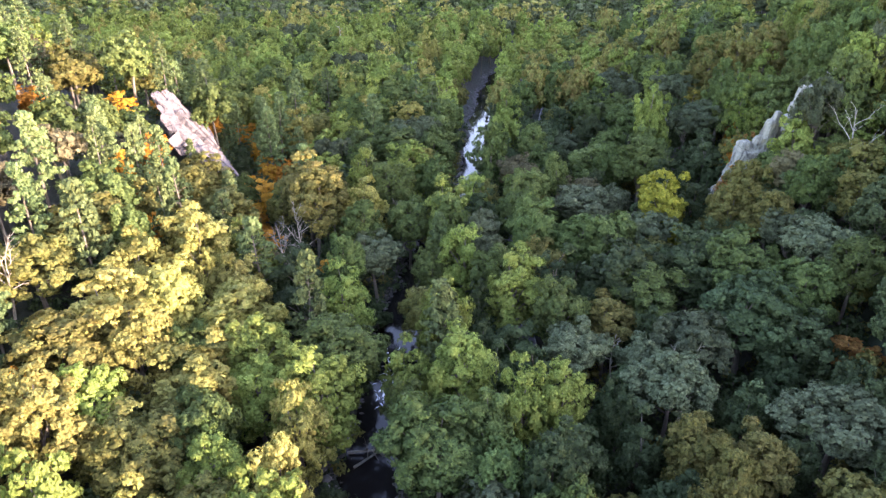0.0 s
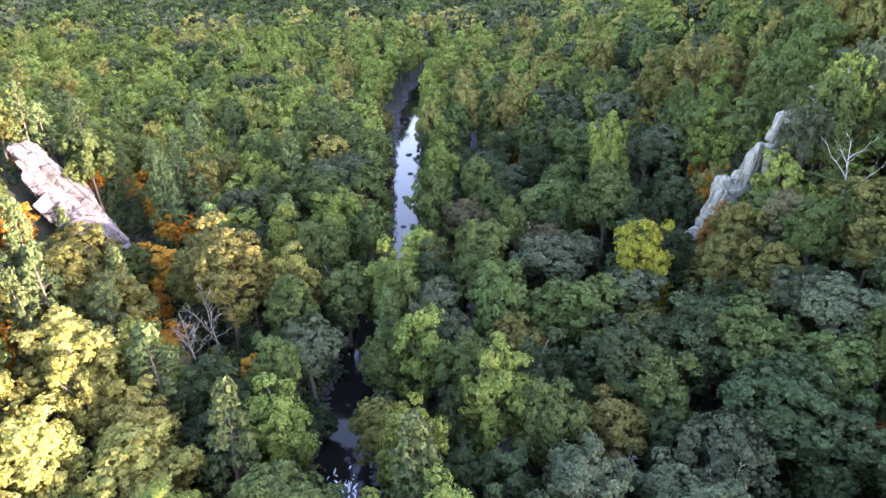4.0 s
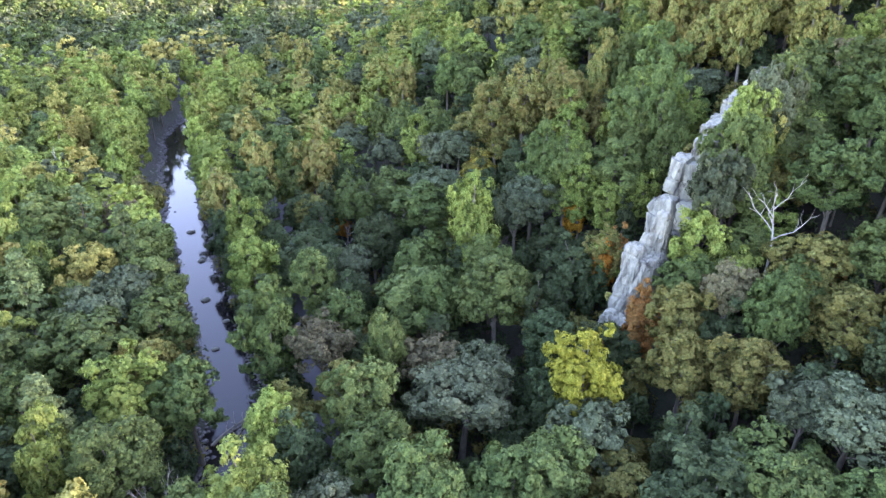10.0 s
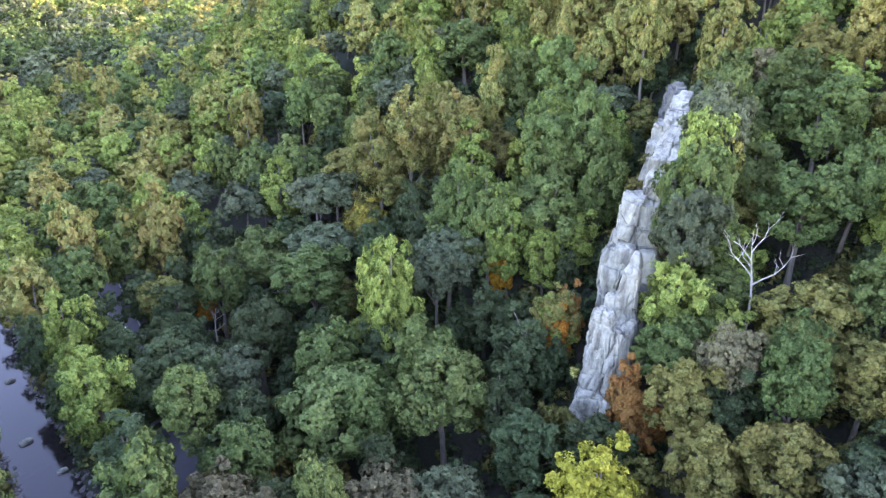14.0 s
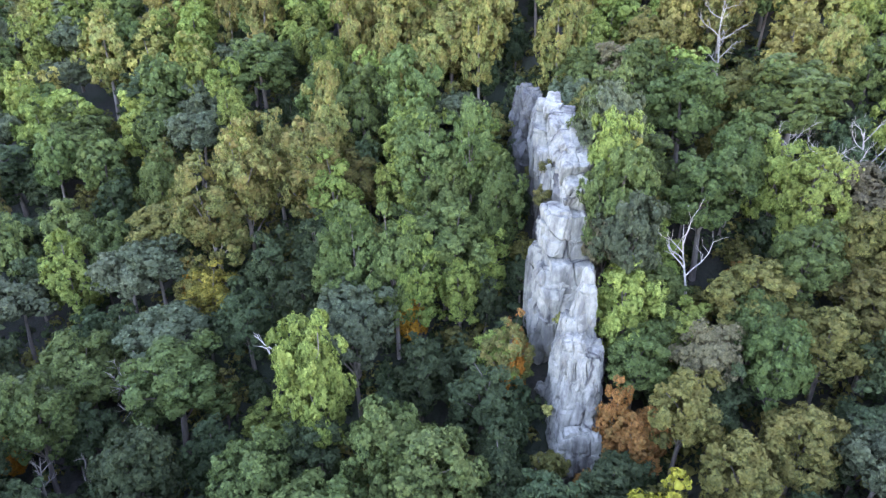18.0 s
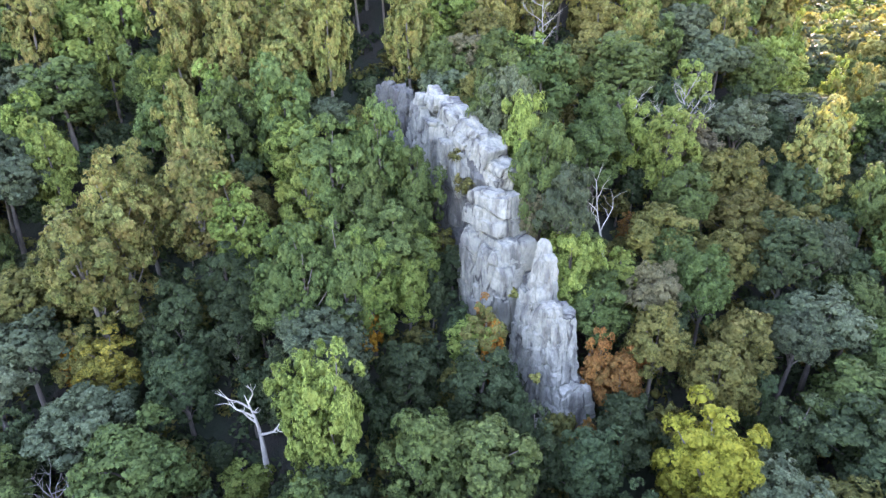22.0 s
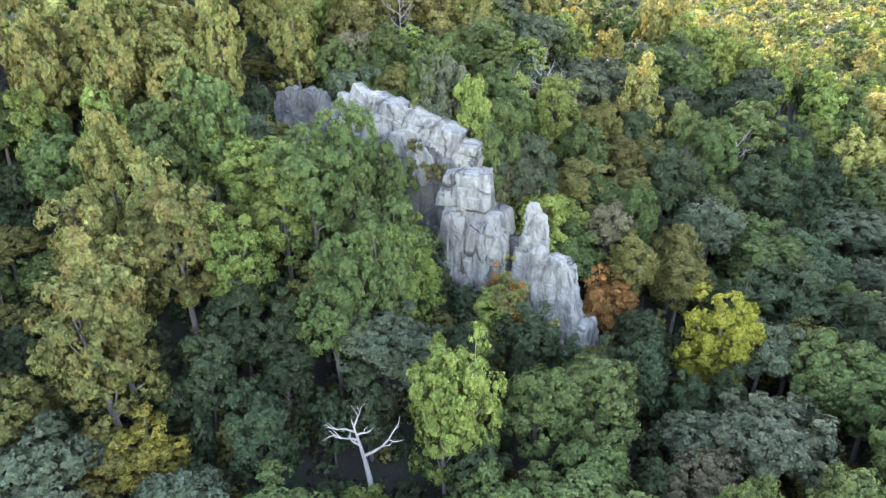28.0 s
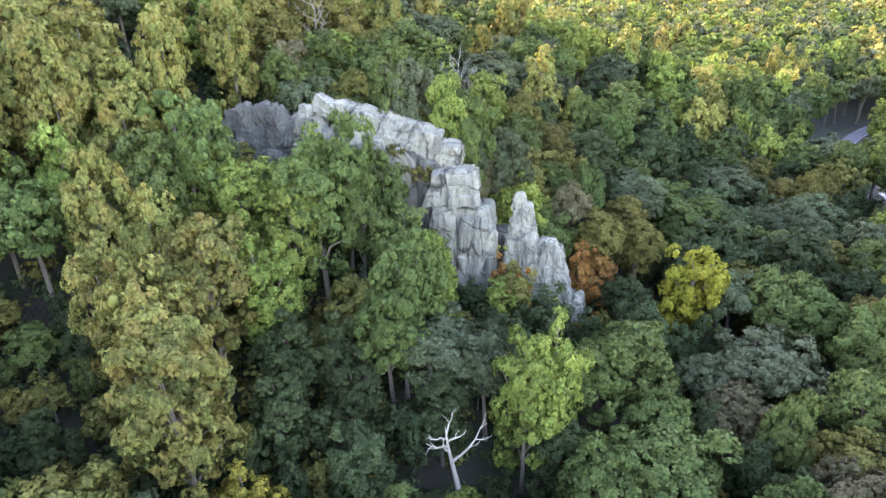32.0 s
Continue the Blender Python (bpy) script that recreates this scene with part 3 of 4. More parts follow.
# ---- the rock outcrop ----
def rock_block(rng, half, power=14.0, taper=0.0, rough=0.1, res=0, skew=(0.0, 0.0), cuts=16, cell=6.0):
    """A jointed block: a box split by planes into faceted cells with open joints. skew: how far its top leans along and across."""
    half = np.array(half, float)
    res = res or int(min(60, max(10, 2 * half.max() / 0.24)))
    g = np.linspace(-1, 1, res)
    verts, faces, index = [], [], {}

    def vid(p):
        key = (round(p[0], 4), round(p[1], 4), round(p[2], 4))
        if key not in index:
            index[key] = len(verts)
            verts.append(p)
        return index[key]

    for axis in range(3):
        for sgn in (-1, 1):
            ids = []
            for a in range(res):
                for c in range(res):
                    p = [0.0, 0.0, 0.0]
                    p[axis], p[(axis + 1) % 3], p[(axis + 2) % 3] = sgn, g[a], g[c]
                    ids.append(vid(p))
            for a in range(res - 1):
                for c in range(res - 1):
                    quad = (ids[a * res + c], ids[(a + 1) * res + c], ids[(a + 1) * res + c + 1], ids[a * res + c + 1])
                    faces.append(quad if sgn > 0 else quad[::-1])
    v = np.array(verts)
    v /= (np.abs(v) ** power).sum(1)[:, None] ** (1 / power)
    # joint planes cut corners and edges off
    for k in range(cuts):
        d = rng.normal(size=3) * (1, 1, 0.75)
        d /= np.linalg.norm(d)
        c = rng.uniform(0.68, 1.0) * (np.abs(d).sum() ** 0.7)
        over = np.maximum(v @ d - c, 0)
        v = v - over[:, None] * d
    q = v * half
    n = v / np.linalg.norm(v, axis=1)[:, None]
    small = min(1.0, half.min() * 0.42)
    warp = q + 0.5 * small * np.sin(q[:, (1, 2, 0)] * 0.9 + rng.uniform(0, 6, 3)) + 0.16 * small * np.sin(q[:, (2, 0, 1)] * 3.1 + rng.uniform(0, 6, 3))
    push = np.zeros(len(q))
    # beds and joints split the block into courses of uneven blocks, each set in or out a little
    wob = q + 0.32 * small * np.sin(q[:, (1, 2, 0)] * 0.7 + rng.uniform(0, 6, 3)) + 0.12 * small * np.sin(q[:, (2, 0, 1)] * 2.3 + rng.uniform(0, 6, 3))
    tilt = rng.normal(scale=0.16, size=2)
    bed = cell * small * rng.uniform(0.75, 1.0)
    zz = wob[:, 2] + wob[:, :2] @ tilt
    course = np.floor(zz / bed + 50).astype(int)
    cut = np.minimum(zz / bed % 1, 1 - zz / bed % 1) * bed
    shifts = rng.uniform(0, 1, (400, 2))
    for axis, wide in ((0, 0.58), (1, 0.7)):
        u = wob[:, axis] / (wide * bed) + 3 * shifts[course % 400, axis]
        course = course + 17 * (axis + 1) * np.floor(u + 50).astype(int)
        cut = np.minimum(cut, np.minimum(u % 1, 1 - u % 1) * wide * bed)
    own = course % 397
    lean = rng.normal(scale=0.07, size=(397, 3))
    push += small * rng.uniform(-0.15, 0.15, 397)[own] + np.clip(((q % bed - bed / 2) * lean[own]).sum(1), -0.3, 0.3)
    hard = rng.uniform(0.15, 1.0, 397)[own]
    push -= 0.5 * small * hard * np.clip(1 - cut / (0.15 + 0.04 * small), 0, 1)
    for size, step, tilt, gap, deep in ((cell * 0.36, 0.06, 0.05, 0.07, 0.10),):
        size = max(size * small, 0.5)
        count = int(min(240, max(8, np.prod(2.2 * half) / (1.6 * size ** 3))))
        seeds = rng.uniform(-1.05, 1.05, (count, 3)) * half
        far = ((warp[:, None, :] - seeds[None]) ** 2 * (1.0, 1.0, 0.3)).sum(2)
        near = np.sqrt(np.partition(far, 1, axis=1)[:, :2])
        own = far.argmin(1)
        lean = rng.normal(scale=tilt, size=(count, 3))
        push += small * (rng.uniform(-1, 1, count)[own] * step + np.clip(((q - seeds[own]) * lean[own]).sum(1), -step, step))
        push -= small * deep * np.clip(1 - (near[:, 1] - near[:, 0]) / (gap * 2 * small), 0, 1)
    off = Vector(rng.uniform(-50, 50, 3))
    push += np.array([noise.fractal(Vector(p) * 0.8 + off, 0.9, 2.1, 4) for p in q]) * rough * small
    q = q + n * push[:, None]
    k = (q[:, 2] / half[2] + 1) / 2
    q[:, :2] *= (1 - taper * k)[:, None]
    q[:, 0] += skew[0] * k
    q[:, 1] += skew[1] * k
    return mesh_of("block", q, faces, ROCK)


ROCK_AT, ALONG = Vector((54.0, 124.0, 0.0)), math.degrees(math.atan2(0.287, 0.958))
rock_rng = np.random.default_rng(3)


def stone(parent, name, a, n, z, half, turn=0, tip=0, roll=0, mat=ROCK, origin=ROCK_AT, heading=ALONG, **shape):
    ob = part(name, rock_block(rock_rng, half, **shape), parent, "", mat)
    ob.matrix_world = pose(*origin, 0, 0, heading) @ pose(a, n, z, roll, tip, turn)
    return ob


crag = tagged(new("rock_outcrop"), "pale grey jointed quartzite crag rising from the wooded slope", "rock")
crag.location = (0, 0, 0)
for name, a, n, z, half, kw in (
    ("spire_foot", 3.4, -0.6, 11.0, (5.2, 3.8, 6.0), dict(taper=0.25, cell=3.6, rough=0.3)),
    ("spire", 5.6, -1.0, 18.4, (6.3, 3.5, 8.6), dict(taper=0.42, skew=(1.9, -0.4), cell=3.4, rough=0.35, cuts=8)),
    ("spire_head", 8.7, -1.6, 27.2, (2.5, 1.5, 3.3), dict(taper=0.38, skew=(0.3, 0.0), power=6, cell=4, rough=0.3)),
    ("spire_cap", 9.4, -1.7, 30.6, (1.6, 1.0, 1.5), dict(taper=0.55, power=4)),
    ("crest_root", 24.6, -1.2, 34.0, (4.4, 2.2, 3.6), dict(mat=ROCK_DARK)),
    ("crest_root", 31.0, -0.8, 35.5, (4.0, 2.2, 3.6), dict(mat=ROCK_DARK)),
    ("shoulder", 5.2, 0.4, 22.4, (2.3, 1.9, 3.6), dict(taper=0.3, cell=3.4, rough=0.3, power=7)),
    ("shoulder", 4.2, -0.4, 18.0, (2.6, 2.4, 5.4), dict(taper=0.4, cell=3.2, rough=0.3)),
    ("shoulder", 7.4, 0.2, 22.0, (2.0, 2.1, 4.8), dict(taper=0.35, tip=8, cell=3.2, rough=0.3)),
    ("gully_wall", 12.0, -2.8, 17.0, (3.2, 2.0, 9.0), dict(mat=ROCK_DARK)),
    ("tower", 17.6, 0.0, 21.0, (4.8, 3.8, 9.3), dict(power=16, taper=0.06)),
    ("bulge", 14.9, 0.9, 23.5, (2.7, 2.7, 6.0), dict(power=5)),
    ("rib", 19.6, 2.2, 22.5, (2.0, 2.0, 7.2), dict(taper=0.2)),
    ("tower_top", 19.0, -0.4, 32.4, (4.5, 3.3, 3.0), dict(power=16, taper=0.08)),
    ("crest_boulder", 20.4, -1.7, 36.9, (2.7, 1.9, 2.0), dict(tip=-8, power=5)),
    ("crest_slab", 24.4, -1.7, 38.5, (3.4, 2.0, 2.4), dict(tip=-16, cuts=10)),
    ("crest_slab", 28.6, -1.5, 39.8, (3.6, 2.0, 2.2), dict(tip=-14, cuts=10)),
    ("crest_slab", 32.8, -1.2, 40.9, (3.4, 2.0, 2.1), dict(tip=-13, cuts=10)),
    ("face", 34.6, 0.8, 37.4, (3.0, 1.8, 3.6), dict(tip=-4)),
    ("face", 30.0, 0.9, 36.2, (2.3, 1.6, 3.0), dict(tip=10)),
    ("leaning_slab", 25.8, 0.9, 35.0, (1.7, 1.2, 3.0), dict(tip=16)),
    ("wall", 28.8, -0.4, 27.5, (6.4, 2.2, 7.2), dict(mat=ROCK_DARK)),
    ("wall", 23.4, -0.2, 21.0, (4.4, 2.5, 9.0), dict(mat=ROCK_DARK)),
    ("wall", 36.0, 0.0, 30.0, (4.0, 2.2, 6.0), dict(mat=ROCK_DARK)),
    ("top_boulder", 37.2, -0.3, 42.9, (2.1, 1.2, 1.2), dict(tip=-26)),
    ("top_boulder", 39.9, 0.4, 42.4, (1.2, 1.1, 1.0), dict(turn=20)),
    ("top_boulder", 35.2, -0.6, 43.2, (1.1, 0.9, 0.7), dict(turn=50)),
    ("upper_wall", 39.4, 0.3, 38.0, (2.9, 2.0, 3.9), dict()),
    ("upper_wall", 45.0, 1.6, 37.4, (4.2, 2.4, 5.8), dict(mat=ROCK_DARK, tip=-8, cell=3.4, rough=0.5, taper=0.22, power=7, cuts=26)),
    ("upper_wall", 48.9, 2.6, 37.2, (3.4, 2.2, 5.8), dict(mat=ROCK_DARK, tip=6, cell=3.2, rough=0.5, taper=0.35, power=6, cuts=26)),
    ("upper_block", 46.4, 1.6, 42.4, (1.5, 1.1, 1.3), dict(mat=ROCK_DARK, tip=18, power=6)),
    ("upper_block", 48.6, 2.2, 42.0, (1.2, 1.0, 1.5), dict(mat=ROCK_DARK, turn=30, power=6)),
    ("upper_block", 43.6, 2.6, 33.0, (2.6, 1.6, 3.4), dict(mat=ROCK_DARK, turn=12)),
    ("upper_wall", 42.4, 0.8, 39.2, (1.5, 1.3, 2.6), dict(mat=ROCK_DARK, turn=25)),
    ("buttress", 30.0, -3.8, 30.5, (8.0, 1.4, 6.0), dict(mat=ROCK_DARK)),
    ("boulder", 10.6, 2.0, 14.2, (1.6, 1.3, 1.2), dict(power=5)),
    ("boulder", 1.0, 2.6, 11.0, (1.4, 1.2, 1.0), dict(power=5)),
):
    stone(crag, name, a, n, z, half, **kw)

ledge = tagged(new("rock_ledge"), "sunlit pale rock slabs sloping through autumn trees", "rock")
LEDGE_AT = Vector((-62.0, 153.0, 0.0))
lrng = np.random.default_rng(8)
for k in range(13):
    # thin beds that dip one way, broken into steps along the rib
    s = k / 12
    a, n, z = -2.0 + 23.0 * s, -0.2 - 6.2 * s, 27.0 - 22.6 * s
    wide = 1.2 + 2.2 * math.sin(3.14 * min(1.0, 0.15 + s)) + 0.5 * lrng.uniform(-1, 1)
    for layer in range(3):
        side = (layer - 1) * 0.8 * wide
        half = (lrng.uniform(1.9, 3.3), wide * lrng.uniform(0.4, 0.75), lrng.uniform(0.4, 0.75))
        stone(ledge, "slab", a + lrng.uniform(-0.6, 0.6), n + side, z - 0.45 * abs(layer - 1.3) + lrng.uniform(-0.3, 0.3), half, turn=lrng.uniform(-20, 20), tip=43 + lrng.uniform(-7, 7),
              roll=24 + lrng.uniform(-10, 14), mat=ROCK_WARM, origin=LEDGE_AT, heading=-18, power=14, cuts=14, cell=2.0, rough=0.3)
for k in range(16):
    # the ragged upper edge
    s = k / 15
    stone(ledge, "block", -2.5 + 23.5 * s, 1.3 - 5.4 * s + lrng.uniform(-0.4, 0.4), 27.4 - 22.4 * s, (lrng.uniform(0.7, 1.6), lrng.uniform(0.5, 0.9), lrng.uniform(0.5, 1.1)), turn=lrng.uniform(-25, 25),
          tip=40 + lrng.uniform(-20, 16), roll=lrng.uniform(-10, 30), mat=ROCK_WARM, origin=LEDGE_AT, heading=-18, power=9, cuts=8)
for a, n, z, half, tip in ((4.0, -0.6, 18.4, (6.0, 2.2, 3.6), 44), (11.5, -2.6, 10.6, (6.6, 2.6, 3.2), 42), (17.5, -4.6, 5.0, (4.2, 2.2, 2.4), 38)):
    stone(ledge, "root", a, n, z, half, tip=tip, mat=ROCK_WARM, origin=LEDGE_AT, heading=-18)


def rock_shrub(a, n, z, size, leaf, label):
    g = np.random.default_rng(int(a * 10))
    p = pose(*ROCK_AT, 0, 0, ALONG) @ Vector((a, n, z))
    e = tagged(new("rock_shrub"), label, "shrub", "shrubs on the rock")
    e.location = p
    s, w = Leaves(), Soup()
    cs = [g.normal(scale=(size * 0.6, size * 0.35, size * 0.25)) + (0, 0, 0.5 * size) for k in range(7)]
    foliage(s, cs, [0.42 * size] * 7, 60, 0.2, g)
    for c in cs[:4]:
        w.tube(((0, 0, -0.3), c * 0.5, c), (0.05, 0.035, 0.015), 5)
    part("stem", w.mesh("stem", BARK), e)
    part("foliage", s.mesh("foliage", LEAF[leaf]), e)


rock_shrub(22.6, 2.2, 34.2, 1.4, "olive", "mossy shrub on a ledge of the crag")
rock_shrub(24.2, 1.9, 34.8, 1.0, "olive", "mossy shrub on a ledge of the crag")
rock_shrub(12.2, 0.6, 23.6, 1.2, "lime", "small yellow-green shrub in a rock gully")
rock_shrub(26.2, 1.7, 37.0, 1.5, "olive", "mossy shrub in a cleft of the crag")
rock_shrub(37.0, 2.4, 33.0, 1.0, "olive", "mossy shrub on a ledge of the crag")
rock_shrub(3.6, 2.6, 16.8, 0.9, "lime", "small yellow-green shrub on the rock")
rock_shrub(39.0, -1.6, 42.2, 1.0, "orange", "small reddish shrub on the rock top")


# ---- heroes: trees that stand out ----
for x, y, r in ((29, 105.4, 5), (28.8, 92.4, 6.9), (40, 94.2, 6.7), (46.2, 91, 6.8), (23.9, 106.4, 4.6), (14.9, 119.4, 4.5), (0.8, 114.7, 3.5), (35.2, 147.2, 6.9), (42.4, 136.2, 5.5), (-11.9, 156.1, 7.5), (-20.4, 160.1, 5), (-15.5, 97.3, 3.3), (-1, 175, 4.9), (-15.7, 206.5, 5.9), (-55, 219.9, 8.5), (-6.7, 121.4, 4.6), (-16, 114.4, 3.9), (-1.5, 142, 4.4), (-11.3, 131.7, 4.9), (-52.6, 293.4, 8.5), (-80.2, 297.8, 8.5), (-90.5, 264.8, 8.5), (-14.9, 74.9, 5.8), (-0.3, 56.2, 6.1), (-3.6, 62.8, 3.1), (10.7, 50.1, 3.3), (17.3, 112.1, 4.7), (65.2, 270.3, 8.4), (48.8, 171.6, 5.6), (39.7, 184.1, 4),):
    hero('mid', x, y, r)
for x, y, r in ((22.3, 159.9, 3.6), (25.2, 136.2, 2.9), (84.2, 122, 4.9), (74.1, 122.7, 5), (89.8, 127.1, 4.8), (94.6, 116.6, 5.2), (37.9, 222.8, 5.1), (35, 254.2, 6.7), (37, 168.2, 4.4), (22.5, 206.5, 5), (88.7, 218.2, 5.5), (104.6, 189.5, 5.7), (43.4, 81, 8.5), (37.4, 143.4, 4.3), (70.6, 143.9, 4.9), (96.8, 173.8, 4.3), (91.8, 179.7, 4.1), (81.1, 112.8, 5), (65.7, 107, 4), (65.2, 90.7, 4.5), (72.3, 52.1, 5.8), (97.8, 102.4, 6.3), (99.6, 123.4, 4.7), (100.4, 131.5, 4.1), (30.8, 87.8, 5.7), (59.3, 70, 5.1), (75.7, 145.8, 3.2), (64.8, 155.7, 3.7),):
    hero('mid', x, y, r)
for x, y, r in ((11.1, 88.3, 5.3), (3.7, 100.6, 4.4), (51.9, 161.3, 5.4), (16.1, 173.1, 4.3), (22.3, 225.9, 6.5), (-26.8, 292.7, 8.5), (-0.2, 298.4, 8.5), (1.9, 69.4, 4.7), (9.8, 63.3, 3.1), (14.8, 65.2, 3.5), (62.7, 200.4, 4.1), (73.7, 244.8, 5.3), (17.3, 186.9, 3.9), (40.8, 304.2, 8.5), (65.8, 113.9, 4.2), (89.3, 256.7, 6.6), (80.4, 153.2, 4), (84.2, 143.2, 3.9), (76.1, 161.6, 3.7), (65.9, 145.7, 3.7), (92.8, 156.1, 4.7),):
    hero('bright', x, y, r)
for x, y, r in ((28.6, 123, 6.6), (-11.9, 105.5, 5.1), (33.6, 75.3, 4.9), (28.8, 67.1, 4.5), (45.5, 59.7, 5.7), (55.1, 95.7, 4.5), (63.9, 190.2, 5), (55.9, 224.1, 6), (55.6, 150, 3.7), (60.4, 152.4, 5.4), (66, 186.1, 4), (56.4, 91.3, 5.4), (97, 70.7, 6.2),):
    hero('grey', x, y, r)
for x, y, r in ((-23.4, 98.3, 5.5), (-23.5, 141, 4.9), (26.2, 172.9, 5.6), (-22.6, 90.5, 4.9), (14.7, 58.3, 3.7), (22.4, 58, 3.1), (49.2, 76, 5.2), (54.9, 134.8, 4.1), (14.9, 162.1, 4.4), (44, 125.5, 3.7), (58.7, 95.7, 3.9), (45.9, 151.5, 3.7), (83.9, 231.3, 5.8), (103.9, 215.4, 6.4), (65.2, 162.6, 3.2), (72.2, 163.6, 3.7), (69.1, 169.8, 2.9), (60.3, 168.1, 3.7), (57.6, 156.8, 3.1), (51.1, 54.7, 5.6), (68.8, 159.8, 2.5), (89.5, 176.2, 2.9),):
    hero('dk', x, y, r)
for x, y, r in ((-27.3, 126.5, 7.4), (-42.3, 118.1, 5.9), (-48.9, 119.8, 4.7), (-34.5, 56.4, 7.7), (-47.4, 68.8, 6), (-57.1, 82.5, 5.4), (28.3, 56.8, 3.8), (34.5, 55, 3.9), (30.7, 51.6, 3), (-24.7, 119.6, 7.2), (-49.9, 128.8, 6.1), (-57.1, 97.5, 6), (54.9, 113.8, 3.6), (50.6, 108.1, 3.8), (54.9, 102.7, 3.9), (70, 107, 5), (66.8, 99.4, 4.1), (71, 93.9, 4.5), (69.9, 154.5, 3.7), (36, 101.3, 4.4),):
    hero('olive', x, y, r)
for x, y, r in ((-41.3, 100.2, 6.7), (-43.9, 55.9, 5.3), (-31.3, 67, 6.4), (-28.7, 81.5, 6.2), (-39, 82, 5.1), (-18.2, 52.8, 3.5), (-16.6, 60.1, 3.7), (-46.4, 78.6, 5.1),):
    hero('lime', x, y, r)
for x, y, r in ((49.4, 152.6, 3.6),):
    hero('poplar', x, y, r)
for x, y, r in ((64.3, 151, 5.4), (78.4, 140.9, 5.5), (78.8, 149.6, 4.9), (91.8, 160.4, 6.8),):
    hero('tall', x, y, r)
for x, y, r in ((76.7, 179.5, 7.4), (89.2, 168.8, 5.3), (103.6, 160.4, 6.5), (98.2, 144.8, 4.9), (79.1, 167, 5), (70.8, 178.8, 4.9), (109.4, 159.4, 8.3), (102.3, 147.1, 6.1), (110.4, 171.2, 5.7), (81.8, 76.3, 4.5),):
    hero('gold', x, y, r)
for x, y, r in ((17.2, 142.4, 4.4), (103.5, 127.3, 3.4), (61.2, 111.3, 3.1), (30, 133, 4), (86.7, 96, 4.7),):
    hero('mute', x, y, r)
for x, y, r in ((65.8, 177.7, 3.5),):
    tree('autumn', x, y, r * 1.06, 10.5, mat=LEAF['amber'])
for x, y, r in ((-66, 103.7, 4.2), (-60.7, 89.5, 3.8), (-46.7, 103.6, 3), (-54.5, 113.1, 3.3), (-37.8, 152.6, 4.1), (-29.4, 139.2, 3.8), (-43.5, 160.9, 4.3), (-41.6, 156.7, 3.9), (-34.1, 153.7, 4.3), (-33.8, 142.9, 3.5), (-52.9, 134.4, 2.5), (-63.5, 119.5, 3.5),):
    hero('pine', x, y, r)
tree("lime", 41.0, 114.0, 4.9, 20.5, NEAR, LEAF["vivid"], "tall")
tagged(tree("lime", 41.6, 113.2, 3.6, 14.0, NEAR, LEAF["vivid"]), "lower bright yellow tree beside a taller one")
tree("poplar", 48.2, 151.2, 3.9, 25.0)
for kind, x, y, r, h in (("autumn", -60.6, 134.6, 3.2, 12), ("autumn", -62.5, 122.4, 2.8, 11.5), ("autumn", -57, 162.5, 2.6, 10), ("autumn", -47.7, 165, 2.0, 7.5), ("autumn", -42.7, 155.2, 3.0, 8.5),
                         ("autumn", -39.8, 156.5, 2.8, 9.5), ("autumn", -55.2, 137, 1.9, 6), ("lime", -49.3, 141, 2.6, 6), ("autumn", -54.3, 112.2, 2.5, 11), ("mute", -22, 124.6, 3.6, 13),
                         ("mute", -33, 109.5, 3.0, 9), ("autumn", -49.9, 62.8, 2.6, 11), ("orange", -44.6, 159.5, 2.0, 5), ("pine", -52, 166, 2.8, 15), ("pine", -44, 163, 2.8, 16), ("pine", -36, 160, 3.4, 17),
                         ("pine", -64, 137, 3.0, 13), ("pine", -70, 128, 3.2, 15), ("pine", -58, 128, 2.8, 11),
                         ("orange", 55.6, 120.6, 2.1, 12.5), ("orange", 53.6, 118.6, 2.9, 11.5), ("orange", 54.6, 116.6, 2.4, 11), ("bright", 61.0, 134.2, 3.4, 10.5), ("gold", 60.6, 133.0, 2.9, 12.4), ("orange", 62.2, 132.4, 1.8, 10.8), ("autumn", 59.6, 132.4, 1.7, 10.6), ("lime", 67.4, 181.5, 3.4, 10), ("autumn", 68.0, 182.4, 1.8, 10.4),
                         ("orange", 51.6, 122.4, 1.3, 4.6), ("orange", 50.2, 119.0, 1.8, 6), ("orange", 77.4, 108.0, 1.9, 7)):
    tree(kind, x, y, r, h, capped=False)
for kind, x, y, r, h in (("orange", 73.1, 34.7, 2.9, 6), ("autumn", 39.2, 190.8, 2.2, 9), ("autumn", 65.4, 146.7, 1.9, 9), ("orange", 56.4, 76.3, 3.7, 6),
                         ("autumn", -50, 105, 2.4, 12), ("autumn", -62, 122, 2.2, 11), ("autumn", -38, 128, 2.0, 8)):
    tree(kind, x, y, r, h, capped=False)


